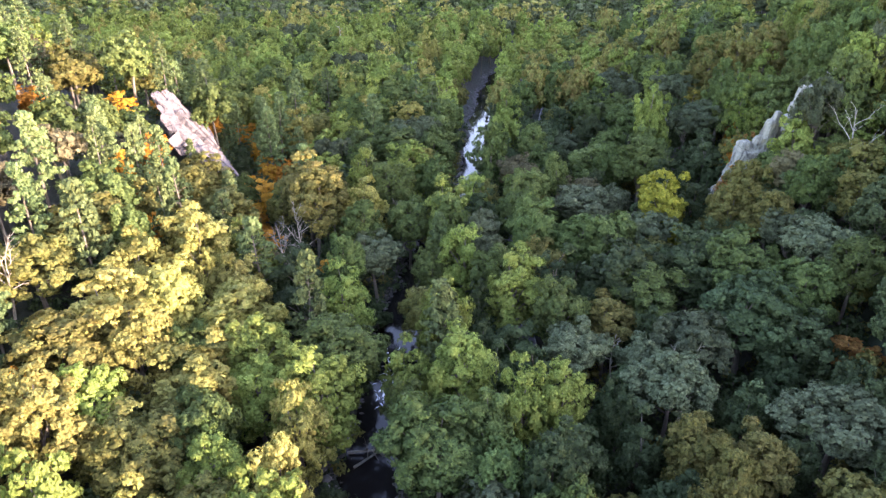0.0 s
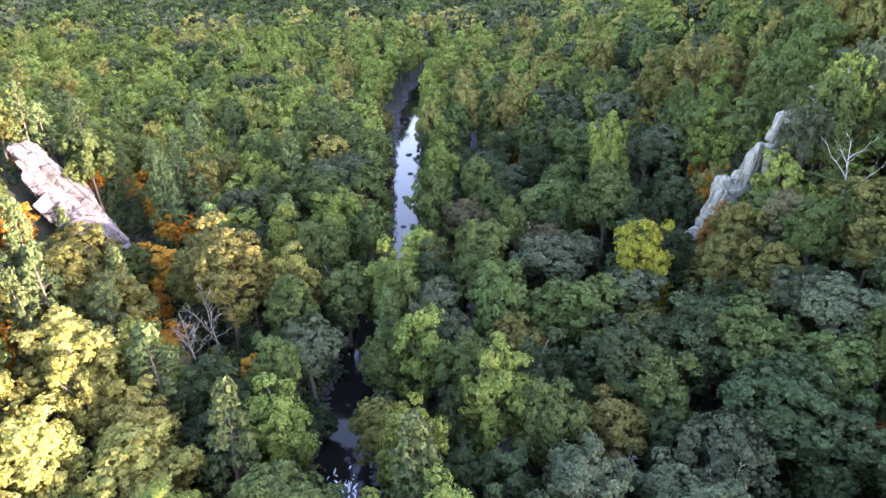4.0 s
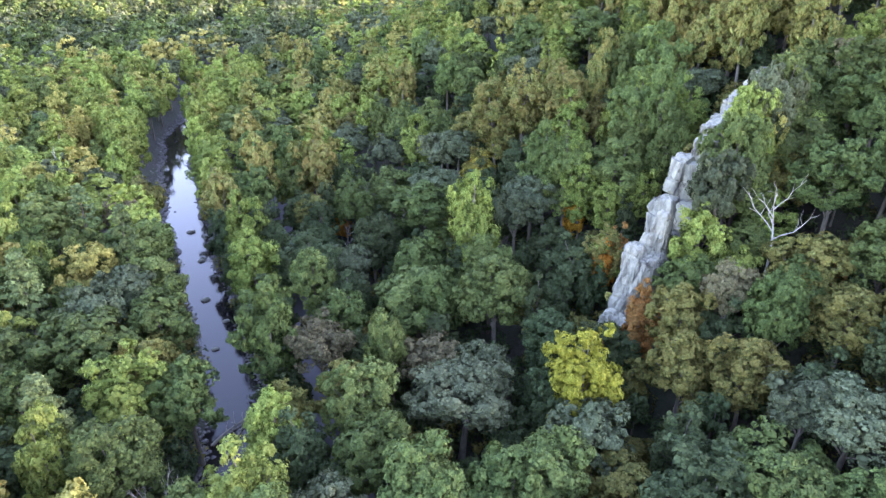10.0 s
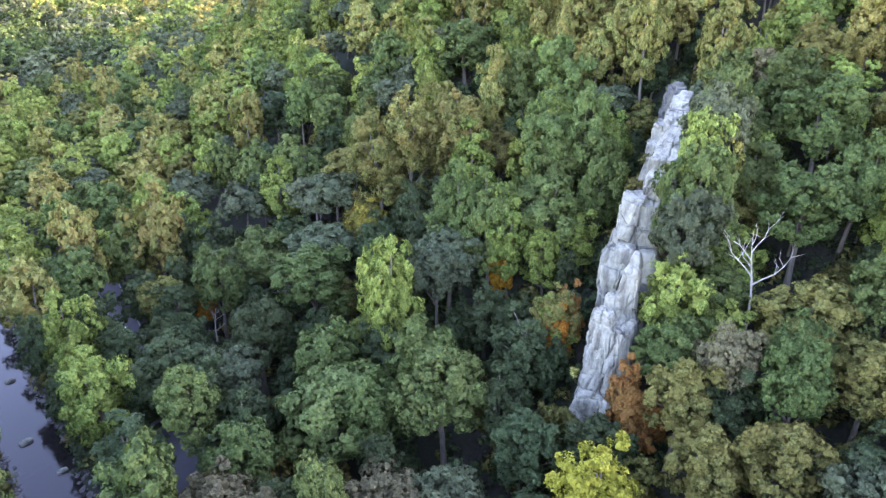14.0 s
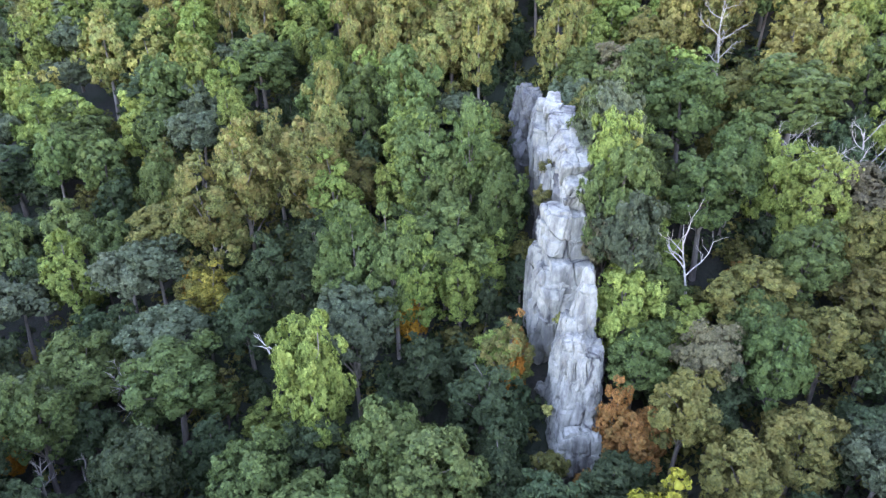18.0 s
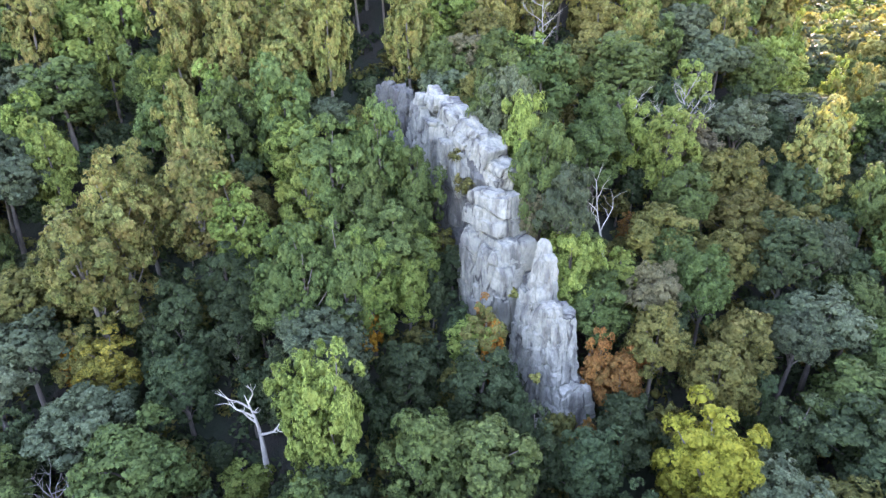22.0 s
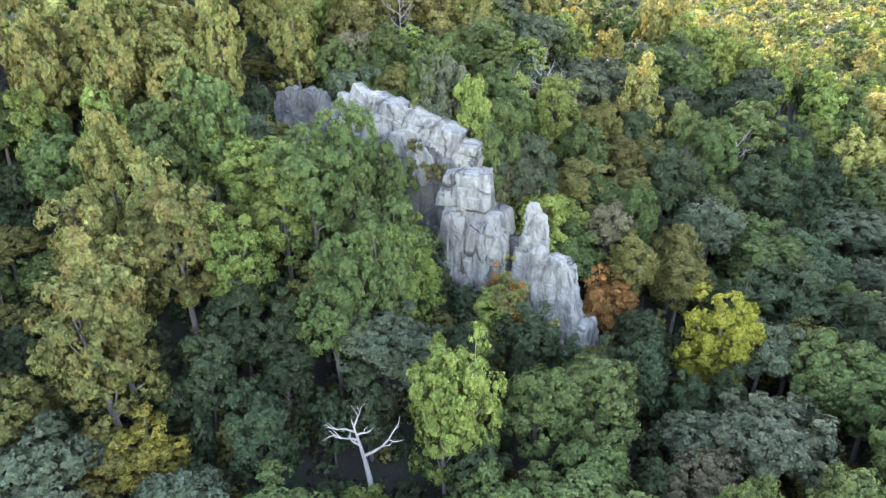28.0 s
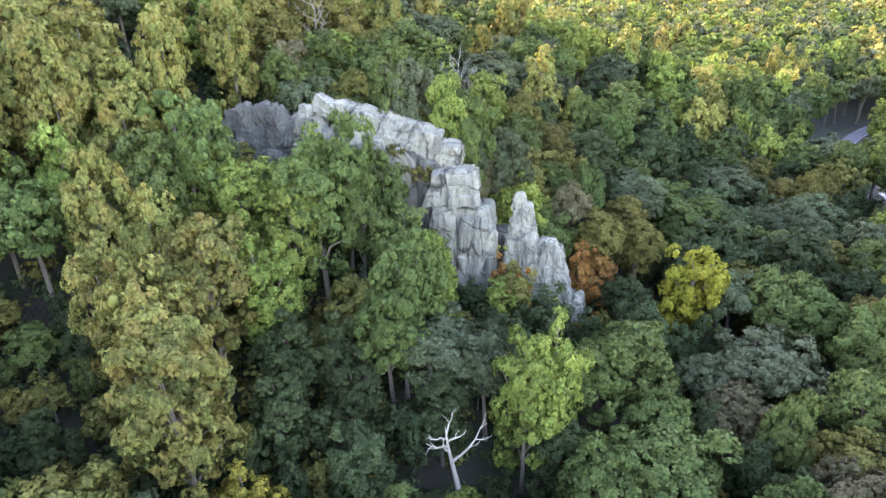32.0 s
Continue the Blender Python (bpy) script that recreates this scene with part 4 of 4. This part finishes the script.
def dead_tree(x, y, h, seed, arms=7, spread=0.5, label="bare bleached dead tree standing among green crowns", twigs=3, thick=0.36, wood=None, spec=None):
    """A bare trunk that forks into crooked tapering branches."""
    g = np.random.default_rng(seed)
    wood = wood or DEAD_WOOD
    e = tagged(new("dead_tree"), label, "dead tree", "dead trees")
    e.matrix_world = pose(x, y, height(x, y) - 0.2, 0, 0, 0 if spec else math.degrees(g.uniform(0, 6.28)))
    s = Soup()
    lean = np.array((0.06, 0.14)) if spec else g.normal(scale=0.05, size=2)
    spine = [np.array((lean[0] * z * 1.2 + 0.25 * math.sin(z * 0.5 + seed), lean[1] * z + 0.2 * math.cos(z * 0.45), z)) for z in np.linspace(-0.5, h * 0.9, 9)]
    s.tube(spine, [thick * (1 - 0.9 * (i / 8) ** 1.1) for i in range(9)], 8)
    part("trunk", s.mesh("trunk", wood, True), e)
    for k in range(len(spec) if spec else arms):
        t = 0.45 + 0.5 * (k + g.uniform(0, 0.6)) / arms
        i = min(int(t * 8), 7)
        base = spine[i] + (spine[i + 1] - spine[i]) * (t * 8 - i)
        az = k * 2.4 + g.uniform(-0.5, 0.5)
        ln = h * spread * g.uniform(0.5, 1.0) * (1.25 - 0.6 * t)
        up = g.uniform(0.35, 1.0)
        if spec:
            t, az, ln, up = spec[k][0], math.radians(spec[k][1]), spec[k][2], spec[k][3]
            i = min(int(t * 8), 7)
            base = spine[i] + (spine[i + 1] - spine[i]) * (t * 8 - i)
        b = Soup()
        pts, d = [base], np.array((math.cos(az), math.sin(az), up))
        d /= np.linalg.norm(d)
        for q in range(5):
            d = d + g.normal(scale=0.24, size=3) + (0, 0, 0.1)
            d /= np.linalg.norm(d)
            pts.append(pts[-1] + d * ln / 5)
        r0 = thick * (0.54 if spec else 0.5) * (1.15 - 0.7 * t)
        b.tube(pts, [r0 * (1 - 0.82 * i / 5) for i in range(6)], 6)
        twig = Soup() if spec else b
        for w in range(twigs):
            a = pts[2 + w % 3]
            f = d + g.normal(scale=0.6, size=3) + (0, 0, 0.25)
            f /= np.linalg.norm(f)
            m = a + f * ln * 0.16
            twig.tube((a, m, m + (f + g.normal(scale=0.4, size=3)) * ln * 0.16), (r0 * 0.4, r0 * 0.28, r0 * 0.1), 5)
        bough = part("branch", b.mesh("branch", wood, True), e)
        if spec:
            part("twig", twig.mesh("twig", wood, True), bough)
    placed.append((x, y, 1.2))
    return e


dead_tree(54.1, 158.8, 13.2, 4, 6, 0.5, "white bleached snag forking into two crooked bare arms", 3, 0.42, None,
          ((0.55, -111, 6.0, 0.85), (0.74, 69, 3.8, 0.35), (0.84, 60, 4.4, 1.0), (0.9, -95, 3.2, 1.6), (0.68, 95, 2.6, 0.4), (0.8, -150, 2.6, 0.6)))
dead_tree(71.4, 113.2, 18.0, 9, 6, 0.3, "white dead tree with wide crooked arms", 4, 0.26, None,
          ((0.6, -50, 7.0, 0.6), (0.66, 140, 7.2, 0.65), (0.78, 115, 5.6, 0.9), (0.84, -35, 5.8, 0.9), (0.72, 60, 4.4, 0.6), (0.9, 200, 4.2, 1.2)))
for x, y, h, seed, arms, spread in ((87, 98.5, 17, 12, 11, 0.4), (92, 92.5, 17, 13, 9, 0.36), (90.6, 103.5, 16, 14, 8, 0.36), (-26.5, 115.5, 15, 15, 9, 0.45),
                                    (-30, 113, 13, 16, 10, 0.4), (50.1, 180.2, 13, 17, 9, 0.5), (37.6, 183.2, 10, 18, 4, 0.25), (41.2, 179.4, 9, 19, 3, 0.25),
                                    (110.5, 112, 19, 20, 7, 0.3), (24.7, 79.1, 13, 21, 6, 0.2), (31, 70, 14, 22, 8, 0.4), (-45.3, 64.9, 12, 23, 4, 0.3),
                                    (-59.5, 78.8, 14, 24, 9, 0.4), (-8.4, 126.8, 12, 25, 9, 0.45), (75.5, 119, 12, 26, 6, 0.35), (67, 65, 17, 27, 7, 0.35)):
    dead_tree(x, y, h, seed, arms + 3, spread * 1.2, twigs=7, thick=0.25, wood=GREY_WOOD)
dead_tree(-45, 305, 20, 28, 8, 0.15, "bare grey pine snag above the forest")
dead_tree(-11, 242, 19, 29, 8, 0.15, "bare grey pine snag above the forest")

for x, y, r, h in ((83, 141.5, 3.5, 15), (78, 140, 3.4, 13), (87.5, 143.5, 3.6, 15), (72.5, 139, 3.2, 12), (92, 146, 3.6, 16), (68, 141, 3.2, 13)):
    tree(rnd.choice(("bright", "mid")), x, y, r, h)

# the belt of trees along the far side of the crag: their tops reach its crest
for kind, a, n, r, top in (("mid", 5.4, -7.0, 3.9, 27), ("bright", 10.4, -6.6, 4.0, 34), ("grey", 14.0, -6.2, 4.0, 40.5), ("mid", 18.0, -6.2, 4.4, 45), ("bright", 22.5, -6.2, 4.6, 48.5),
                           ("grey", 26.5, -6.0, 4.4, 50), ("mid", 30.5, -6.0, 4.4, 50), ("olive", 34.5, -6.0, 4.0, 47.5), ("mid", 38.5, -5.6, 4.2, 45.5), ("grey", 42.5, -4.6, 4.0, 47),
                           ("mute", 16.0, -4.6, 2.4, 37), ("mid", 15.5, -11, 4.0, 30), ("bright", 20.5, -11.5, 4.4, 34), ("olive", 26, -11.5, 4.2, 38), ("bright", 31.5, -11.5, 4.4, 41), ("mid", 37, -10.5, 4.4, 44),
                           ("olive", 11, -12, 3.6, 25), ("lime", 24.5, -8.8, 2.6, 43)):
    x, y = 54 + 0.958 * a - 0.287 * n, 124 + 0.287 * a + 0.958 * n
    tree(kind, x, y, r, max(8.0, top - height(x, y)), capped=False)
for kind, a, n, r, h in (("dk", -4.5, -5.0, 3.0, 9), ("mid", 8.5, -11.0, 3.4, 11), ("dk", 0.5, -14.5, 3.6, 12)):
    tree(kind, 54 + 0.958 * a - 0.287 * n, 124 + 0.287 * a + 0.958 * n, r, h, capped=False)
tree("dk", 47.6, 119.4, 3.8, 12.5)

# crowns that hang over the road
for kind, x, y, r, h in (("mid", 17.4, 84.0, 4.6, 17), ("dk", 17.8, 93.0, 4.4, 16), ("mid", 9.2, 95.5, 4.4, 17), ("olive", 17.6, 101.5, 4.0, 15), ("grey", 17.5, 75.0, 4.4, 16)):
    tree(kind, x, y, r, h, capped=False)


# ---- the rest of the forest ----
def free(x, y, r, gap=0.64):
    return all((x - a) ** 2 + (y - b) ** 2 > (gap * (r + c)) ** 2 for a, b, c in placed if abs(x - a) < 16 and abs(y - b) < 16)


def allowed(x, y, r):
    if -42 < y < 12 and (abs(x - float(river_x(y))) < 4.5 + 0.7 * r or abs(x - float(road_x(y))) < 3.5 + 0.7 * r):
        return False
    lean_out = 1.5 if (int(x * 7) + int(y * 3)) % 3 == 0 and not 135 < y < 330 else 0.0
    if abs(x - float(river_x(y))) < 3.9 - lean_out + (0.6 if 140 < y < 330 else 0.3) * r or abs(x - float(road_x(y)) + 0.2) < (2.2 + 0.17 * r if 148 < y < 208 else 0.9 + 0.1 * r if y > 208 else 1.8 + 0.1 * r):
        return False
    a, n = (x - 54) * 0.958 + (y - 124) * 0.287, -(x - 54) * 0.287 + (y - 124) * 0.958
    if -1 < a < 52 and -3.2 - 0.1 * r < n < 3 + 0.3 * r:
        return False
    b, c = (x + 62) * 0.95 - (y - 153) * 0.31, (x + 62) * 0.31 + (y - 153) * 0.95
    if -4 < b < 23 and -12 < c < 3:
        return False
    return True


# Mixes carry light too: paler leaves for sun and haze, darker ones for shade.
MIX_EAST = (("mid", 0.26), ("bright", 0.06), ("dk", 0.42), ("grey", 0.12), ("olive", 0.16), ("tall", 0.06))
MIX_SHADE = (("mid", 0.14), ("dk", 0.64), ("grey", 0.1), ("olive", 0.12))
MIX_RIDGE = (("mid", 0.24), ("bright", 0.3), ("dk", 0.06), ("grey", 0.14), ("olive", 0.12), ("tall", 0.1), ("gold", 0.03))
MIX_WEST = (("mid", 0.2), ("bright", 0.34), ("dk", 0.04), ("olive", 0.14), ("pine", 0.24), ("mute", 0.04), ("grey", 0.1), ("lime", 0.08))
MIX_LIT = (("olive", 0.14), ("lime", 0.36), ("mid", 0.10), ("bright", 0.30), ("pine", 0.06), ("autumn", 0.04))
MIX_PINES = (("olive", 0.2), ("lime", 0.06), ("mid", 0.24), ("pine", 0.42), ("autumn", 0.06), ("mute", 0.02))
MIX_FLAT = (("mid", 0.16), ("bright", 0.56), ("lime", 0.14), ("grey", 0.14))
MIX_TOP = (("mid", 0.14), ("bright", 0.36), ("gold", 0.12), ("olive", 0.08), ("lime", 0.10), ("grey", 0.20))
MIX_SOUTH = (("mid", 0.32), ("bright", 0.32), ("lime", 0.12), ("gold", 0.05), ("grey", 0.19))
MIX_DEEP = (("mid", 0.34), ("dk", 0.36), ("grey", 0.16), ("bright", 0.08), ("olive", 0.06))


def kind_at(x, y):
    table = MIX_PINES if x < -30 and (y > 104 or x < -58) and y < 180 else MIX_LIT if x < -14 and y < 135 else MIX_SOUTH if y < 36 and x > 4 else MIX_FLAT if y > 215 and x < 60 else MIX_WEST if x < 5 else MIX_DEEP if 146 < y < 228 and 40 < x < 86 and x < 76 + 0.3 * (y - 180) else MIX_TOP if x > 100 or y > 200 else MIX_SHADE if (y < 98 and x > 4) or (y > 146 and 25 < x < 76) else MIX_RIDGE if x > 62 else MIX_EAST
    u = rnd.random() * sum(w for _, w in table)
    for k, w in table:
        u -= w
        if u <= 0:
            return k
    return table[0][0]


def plant(x0, x1, y0, y1, step, store, skip=None):
    y = y0
    while y < y1:
        x = x0 + rnd.uniform(0, step)
        while x < x1:
            px, py = x + rnd.uniform(-0.4, 0.4) * step, y + rnd.uniform(-0.4, 0.4) * step
            x += step
            if skip and skip(px, py):
                continue
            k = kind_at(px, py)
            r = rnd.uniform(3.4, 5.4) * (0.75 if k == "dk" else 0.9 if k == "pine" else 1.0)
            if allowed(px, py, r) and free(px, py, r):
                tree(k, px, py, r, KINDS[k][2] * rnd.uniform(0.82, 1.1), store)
        y += step * 0.92


def saplings(x0, x1, y0, y1, step):
    """Small trees and tall shrubs that close the gaps under the crowns."""
    y = y0
    while y < y1:
        x = x0
        while x < x1:
            px, py = x + rnd.uniform(-0.45, 0.45) * step, y + rnd.uniform(-0.45, 0.45) * step
            x += step
            r = rnd.uniform(1.7, 2.9)
            if allowed(px, py, r) and free(px, py, r, 0.6):
                tree(rnd.choice(("sapling", "sapling", "sapling", "thicket")), px, py, r, rnd.uniform(5, 10), MID)
        y += step


near_box = lambda x, y: -58 < x < 114 and 46 < y < 196
plant(-58, 114, 46, 196, 4.6, NEAR)
plant(-150, 150, -95, 345, 6.6, MID, near_box)
saplings(-58, 114, 46, 196, 3.4)
saplings(66, 118, 138, 200, 3.1)
saplings(114, 152, 90, 215, 4.8)
saplings(84, 152, 196, 238, 4.4)

# ---- far woods ----
far_soups = {k: Leaves() for k in ("mid", "bright", "grey", "dk", "lime", "gold")}
templates = {}
frng = np.random.default_rng(21)
for k in range(6):
    s = Leaves()
    crown = lobes_round(frng, 14)
    crown[3][:] *= 1.5
    crown_leaves(s, crown, 5, 4, 1.1, frng)
    templates[k] = (np.concatenate(s.v), np.concatenate(s.f))


def far_plant(x0, x1, y0, y1, step, skip):
    y = y0
    while y < y1:
        x = x0
        while x < x1:
            px, py = x + rnd.uniform(-0.45, 0.45) * step, y + rnd.uniform(-0.45, 0.45) * step
            x += step
            if skip(px, py) or not allowed(px, py, 5.0):
                continue
            v, f = templates[rnd.randrange(6)]
            a, s, h = rnd.uniform(0, 6.28), rnd.uniform(0.85, 1.35), rnd.uniform(0.85, 1.2)
            ca, sa = math.cos(a) * s, math.sin(a) * s
            w = np.stack((v[:, 0] * ca - v[:, 1] * sa + px, v[:, 0] * sa + v[:, 1] * ca + py, v[:, 2] * h + height(px, py)), 1)
            # Extra grey crowns stand in for haze, darker ones for the far hill's shade.
            shady = py > 385 and px < 120
            far_soups[rnd.choice(("mid", "grey", "dk", "mid") if shady else ("mid", "bright", "grey", "bright", "grey", "lime", "gold", "grey"))].add(w, f)
        y += step


mid_box = lambda x, y: -150 < x < 150 and -95 < y < 345
far_plant(-260, 420, 345, 560, 9.4, mid_box)
far_plant(-320, 520, 560, 860, 11.5, mid_box)
far_plant(-220, -150, 60, 345, 9.0, mid_box)
far_plant(150, 230, -150, 345, 9.0, mid_box)
far_plant(230, 480, -460, 345, 10.5, mid_box)
far_plant(480, 760, -620, 560, 15.0, mid_box)
far_plant(-40, 230, -620, -330, 12.0, mid_box)
far_plant(-60, 230, -330, -95, 9.0, mid_box)
for k, s in far_soups.items():
    ob = new("far_woods", s.mesh("far_woods", LEAF[k]))
    tagged(ob, "distant dense forest of mixed green broadleaf trees", "forest", kind="stuff")

# ---- undergrowth ----
under = {k: Leaves() for k in ("dk", "olive")}
for i in range(8000):
    px, py = rnd.uniform(-70, 130), rnd.uniform(20, 215)
    if not allowed(px, py, 0.5):
        continue
    r = rnd.uniform(0.7, 2.0)
    foliage(under["dk" if rnd.random() < 0.7 else "olive"], [(px, py, height(px, py) + 0.6 * r)], [r], 44, 0.5, frng, core=0.4)
for k, s in under.items():
    tagged(new("undergrowth", s.mesh("undergrowth", LEAF[k])), "low dark bushes on the forest floor", "undergrowth", kind="stuff")

# ---- river stones, white water and drift wood ----
def boulder(rng, r):
    v = ICO_V * (r * rng.uniform(0.75, 1.2, (12, 1))) * (1, 1, 0.6)
    return v, ICO_F


shore = Soup()
brng = np.random.default_rng(33)
for i in range(3600):
    y = brng.uniform(40, 330)
    side = brng.choice((-1, 1))
    wave = -0.55 * math.sin(0.19 * y + 1.1 * side) - 0.35 * math.sin(0.47 * y + 2.0 * side)
    o = side * (3.4 + wave + abs(brng.normal(scale=1.2)))
    if brng.random() < 0.008:
        o = brng.uniform(-3, 3)
    x = float(river_x(y)) + o
    r = brng.uniform(0.15, 0.5) * (1.5 if brng.random() < 0.08 else 1.0)
    v, f = boulder(brng, r)
    shore.add(v + (x, y, max(height(x, y), -0.15) + 0.1 * r), f)
tagged(new("river_stones", shore.mesh("river_stones", BOULDER)), "dark wet stones along the banks and in the river", "stones", kind="stuff")
foam = Soup()
for i in range(90):
    y = brng.choice((82.0, 86.0, 90.0)) + brng.normal(scale=1.6)
    x = float(river_x(y)) + brng.normal(scale=0.8)
    a, ln, w = brng.normal(scale=0.5) + 1.5, brng.uniform(0.25, 0.8), brng.uniform(0.05, 0.16)
    c, s = math.cos(a), math.sin(a)
    foam.add([(x + c * ln * p - s * w * q, y + s * ln * p + c * w * q, z) for p, q, z in ((-1, 0, 0.01), (0, -1, 0.02), (1, 0, 0.01), (0, 1, 0.02), (0, 0, 0.09))],
             ((0, 1, 4), (1, 2, 4), (2, 3, 4), (3, 0, 4)))
tagged(new("rapids", foam.mesh("rapids", FOAM)), "white water breaking over stones in the river", "rapids", kind="stuff")
rocks = ((10.2, 176.5, 0.7), (-9.3, 72.0, 0.6), (8.6, 186, 0.9), (11.5, 203, 0.8), (6.4, 168.5, 0.7), (12.6, 219, 1.0))
for x, y, r in rocks:
    ob = new("river_rock", rock_block(brng, (r, r * 0.75, r * 0.45), res=14, cuts=12, power=2.6))
    ob.location = (x, y, 0.05)
    tagged(ob, "pale rounded rock standing out of the river", "rock", "rocks in the river")


def drift_log(x, y, ln, turn, r, seed):
    g = np.random.default_rng(seed)
    e = tagged(new("fallen_log"), "bare fallen tree lying in the river", "log", "fallen logs")
    e.matrix_world = pose(x, y, 0.22, 0, -2, turn)
    s = Soup()
    pts = [(ln * t, 0.3 * math.sin(3 * t + seed), 0.1 * math.sin(5 * t)) for t in np.linspace(0, 1, 6)]
    s.tube(pts, [r * (1 - 0.7 * t) for t in np.linspace(0, 1, 6)], 7)
    part("trunk", s.mesh("trunk", PALE_BARK, True), e)
    for k in range(6):
        b = Soup()
        t = 0.35 + 0.1 * k
        a = np.array((ln * t, 0, 0))
        d = np.array((0.7, (-1) ** k * 0.8, g.uniform(0.1, 0.6)))
        b.tube((a, a + d * ln * 0.12, a + (d + g.normal(scale=0.3, size=3)) * ln * 0.25), (r * 0.4, r * 0.28, r * 0.1), 5)
        part("branch", b.mesh("branch", PALE_BARK, True), e)
    return e


drift_log(0.5, 144.5, 8.0, 32, 0.28, 1)
drift_log(2.0, 141.5, 7.0, 60, 0.22, 2)
drift_log(-13.0, 69.0, 6.5, 10, 0.25, 3)
drift_log(-12.0, 66.5, 7.0, 42, 0.2, 4)


# ---- a car on the road ----
def white_car(x, y, turn):
    body_paint, glass, rubber = plain("white_car_paint", (0.72, 0.73, 0.74), 0.3), plain("dark_car_glass", (0.02, 0.022, 0.025), 0.1), plain("tyre_rubber", (0.02, 0.02, 0.02), 0.9)
    e = tagged(new("car"), "small white car on the shaded forest road", "car")
    e.matrix_world = pose(x, y, height(float(road_x(y)), y) + 0.38, 0, 0, turn)

    def hull(name, profile, half, mat, inset=0.0):
        n = len(profile)
        verts = [(s * (half - (inset if z > 0.95 else 0.0)), py, z) for s in (-1, 1) for py, z in profile]
        faces = [tuple(range(n))[::-1], tuple(range(n, 2 * n))] + [(i, (i + 1) % n, n + (i + 1) % n, n + i) for i in range(n)]
        return part(name, mesh_of(name, verts, faces, mat), e)

    hull("body", [(-2.2, 0.35), (2.2, 0.35), (2.25, 0.7), (1.1, 0.92), (-2.15, 0.95)], 0.9, body_paint)
    hull("cabin", [(1.0, 0.93), (0.35, 1.42), (-1.5, 1.44), (-2.05, 0.95)], 0.8, glass, 0.05)
    hull("roof", [(0.3, 1.425), (0.25, 1.49), (-1.4, 1.5), (-1.5, 1.445)], 0.78, body_paint)
    for sx in (-0.82, 0.82):
        for sy in (-1.35, 1.4):
            s = Soup()
            s.tube(((sx - 0.1, sy, 0.33), (sx + 0.1, sy, 0.33)), (0.33, 0.33), 14)
            part("wheel", s.mesh("wheel", rubber), e)
    return e


white_car(float(road_x(199.0)) - 1.1, 199.0, -16)
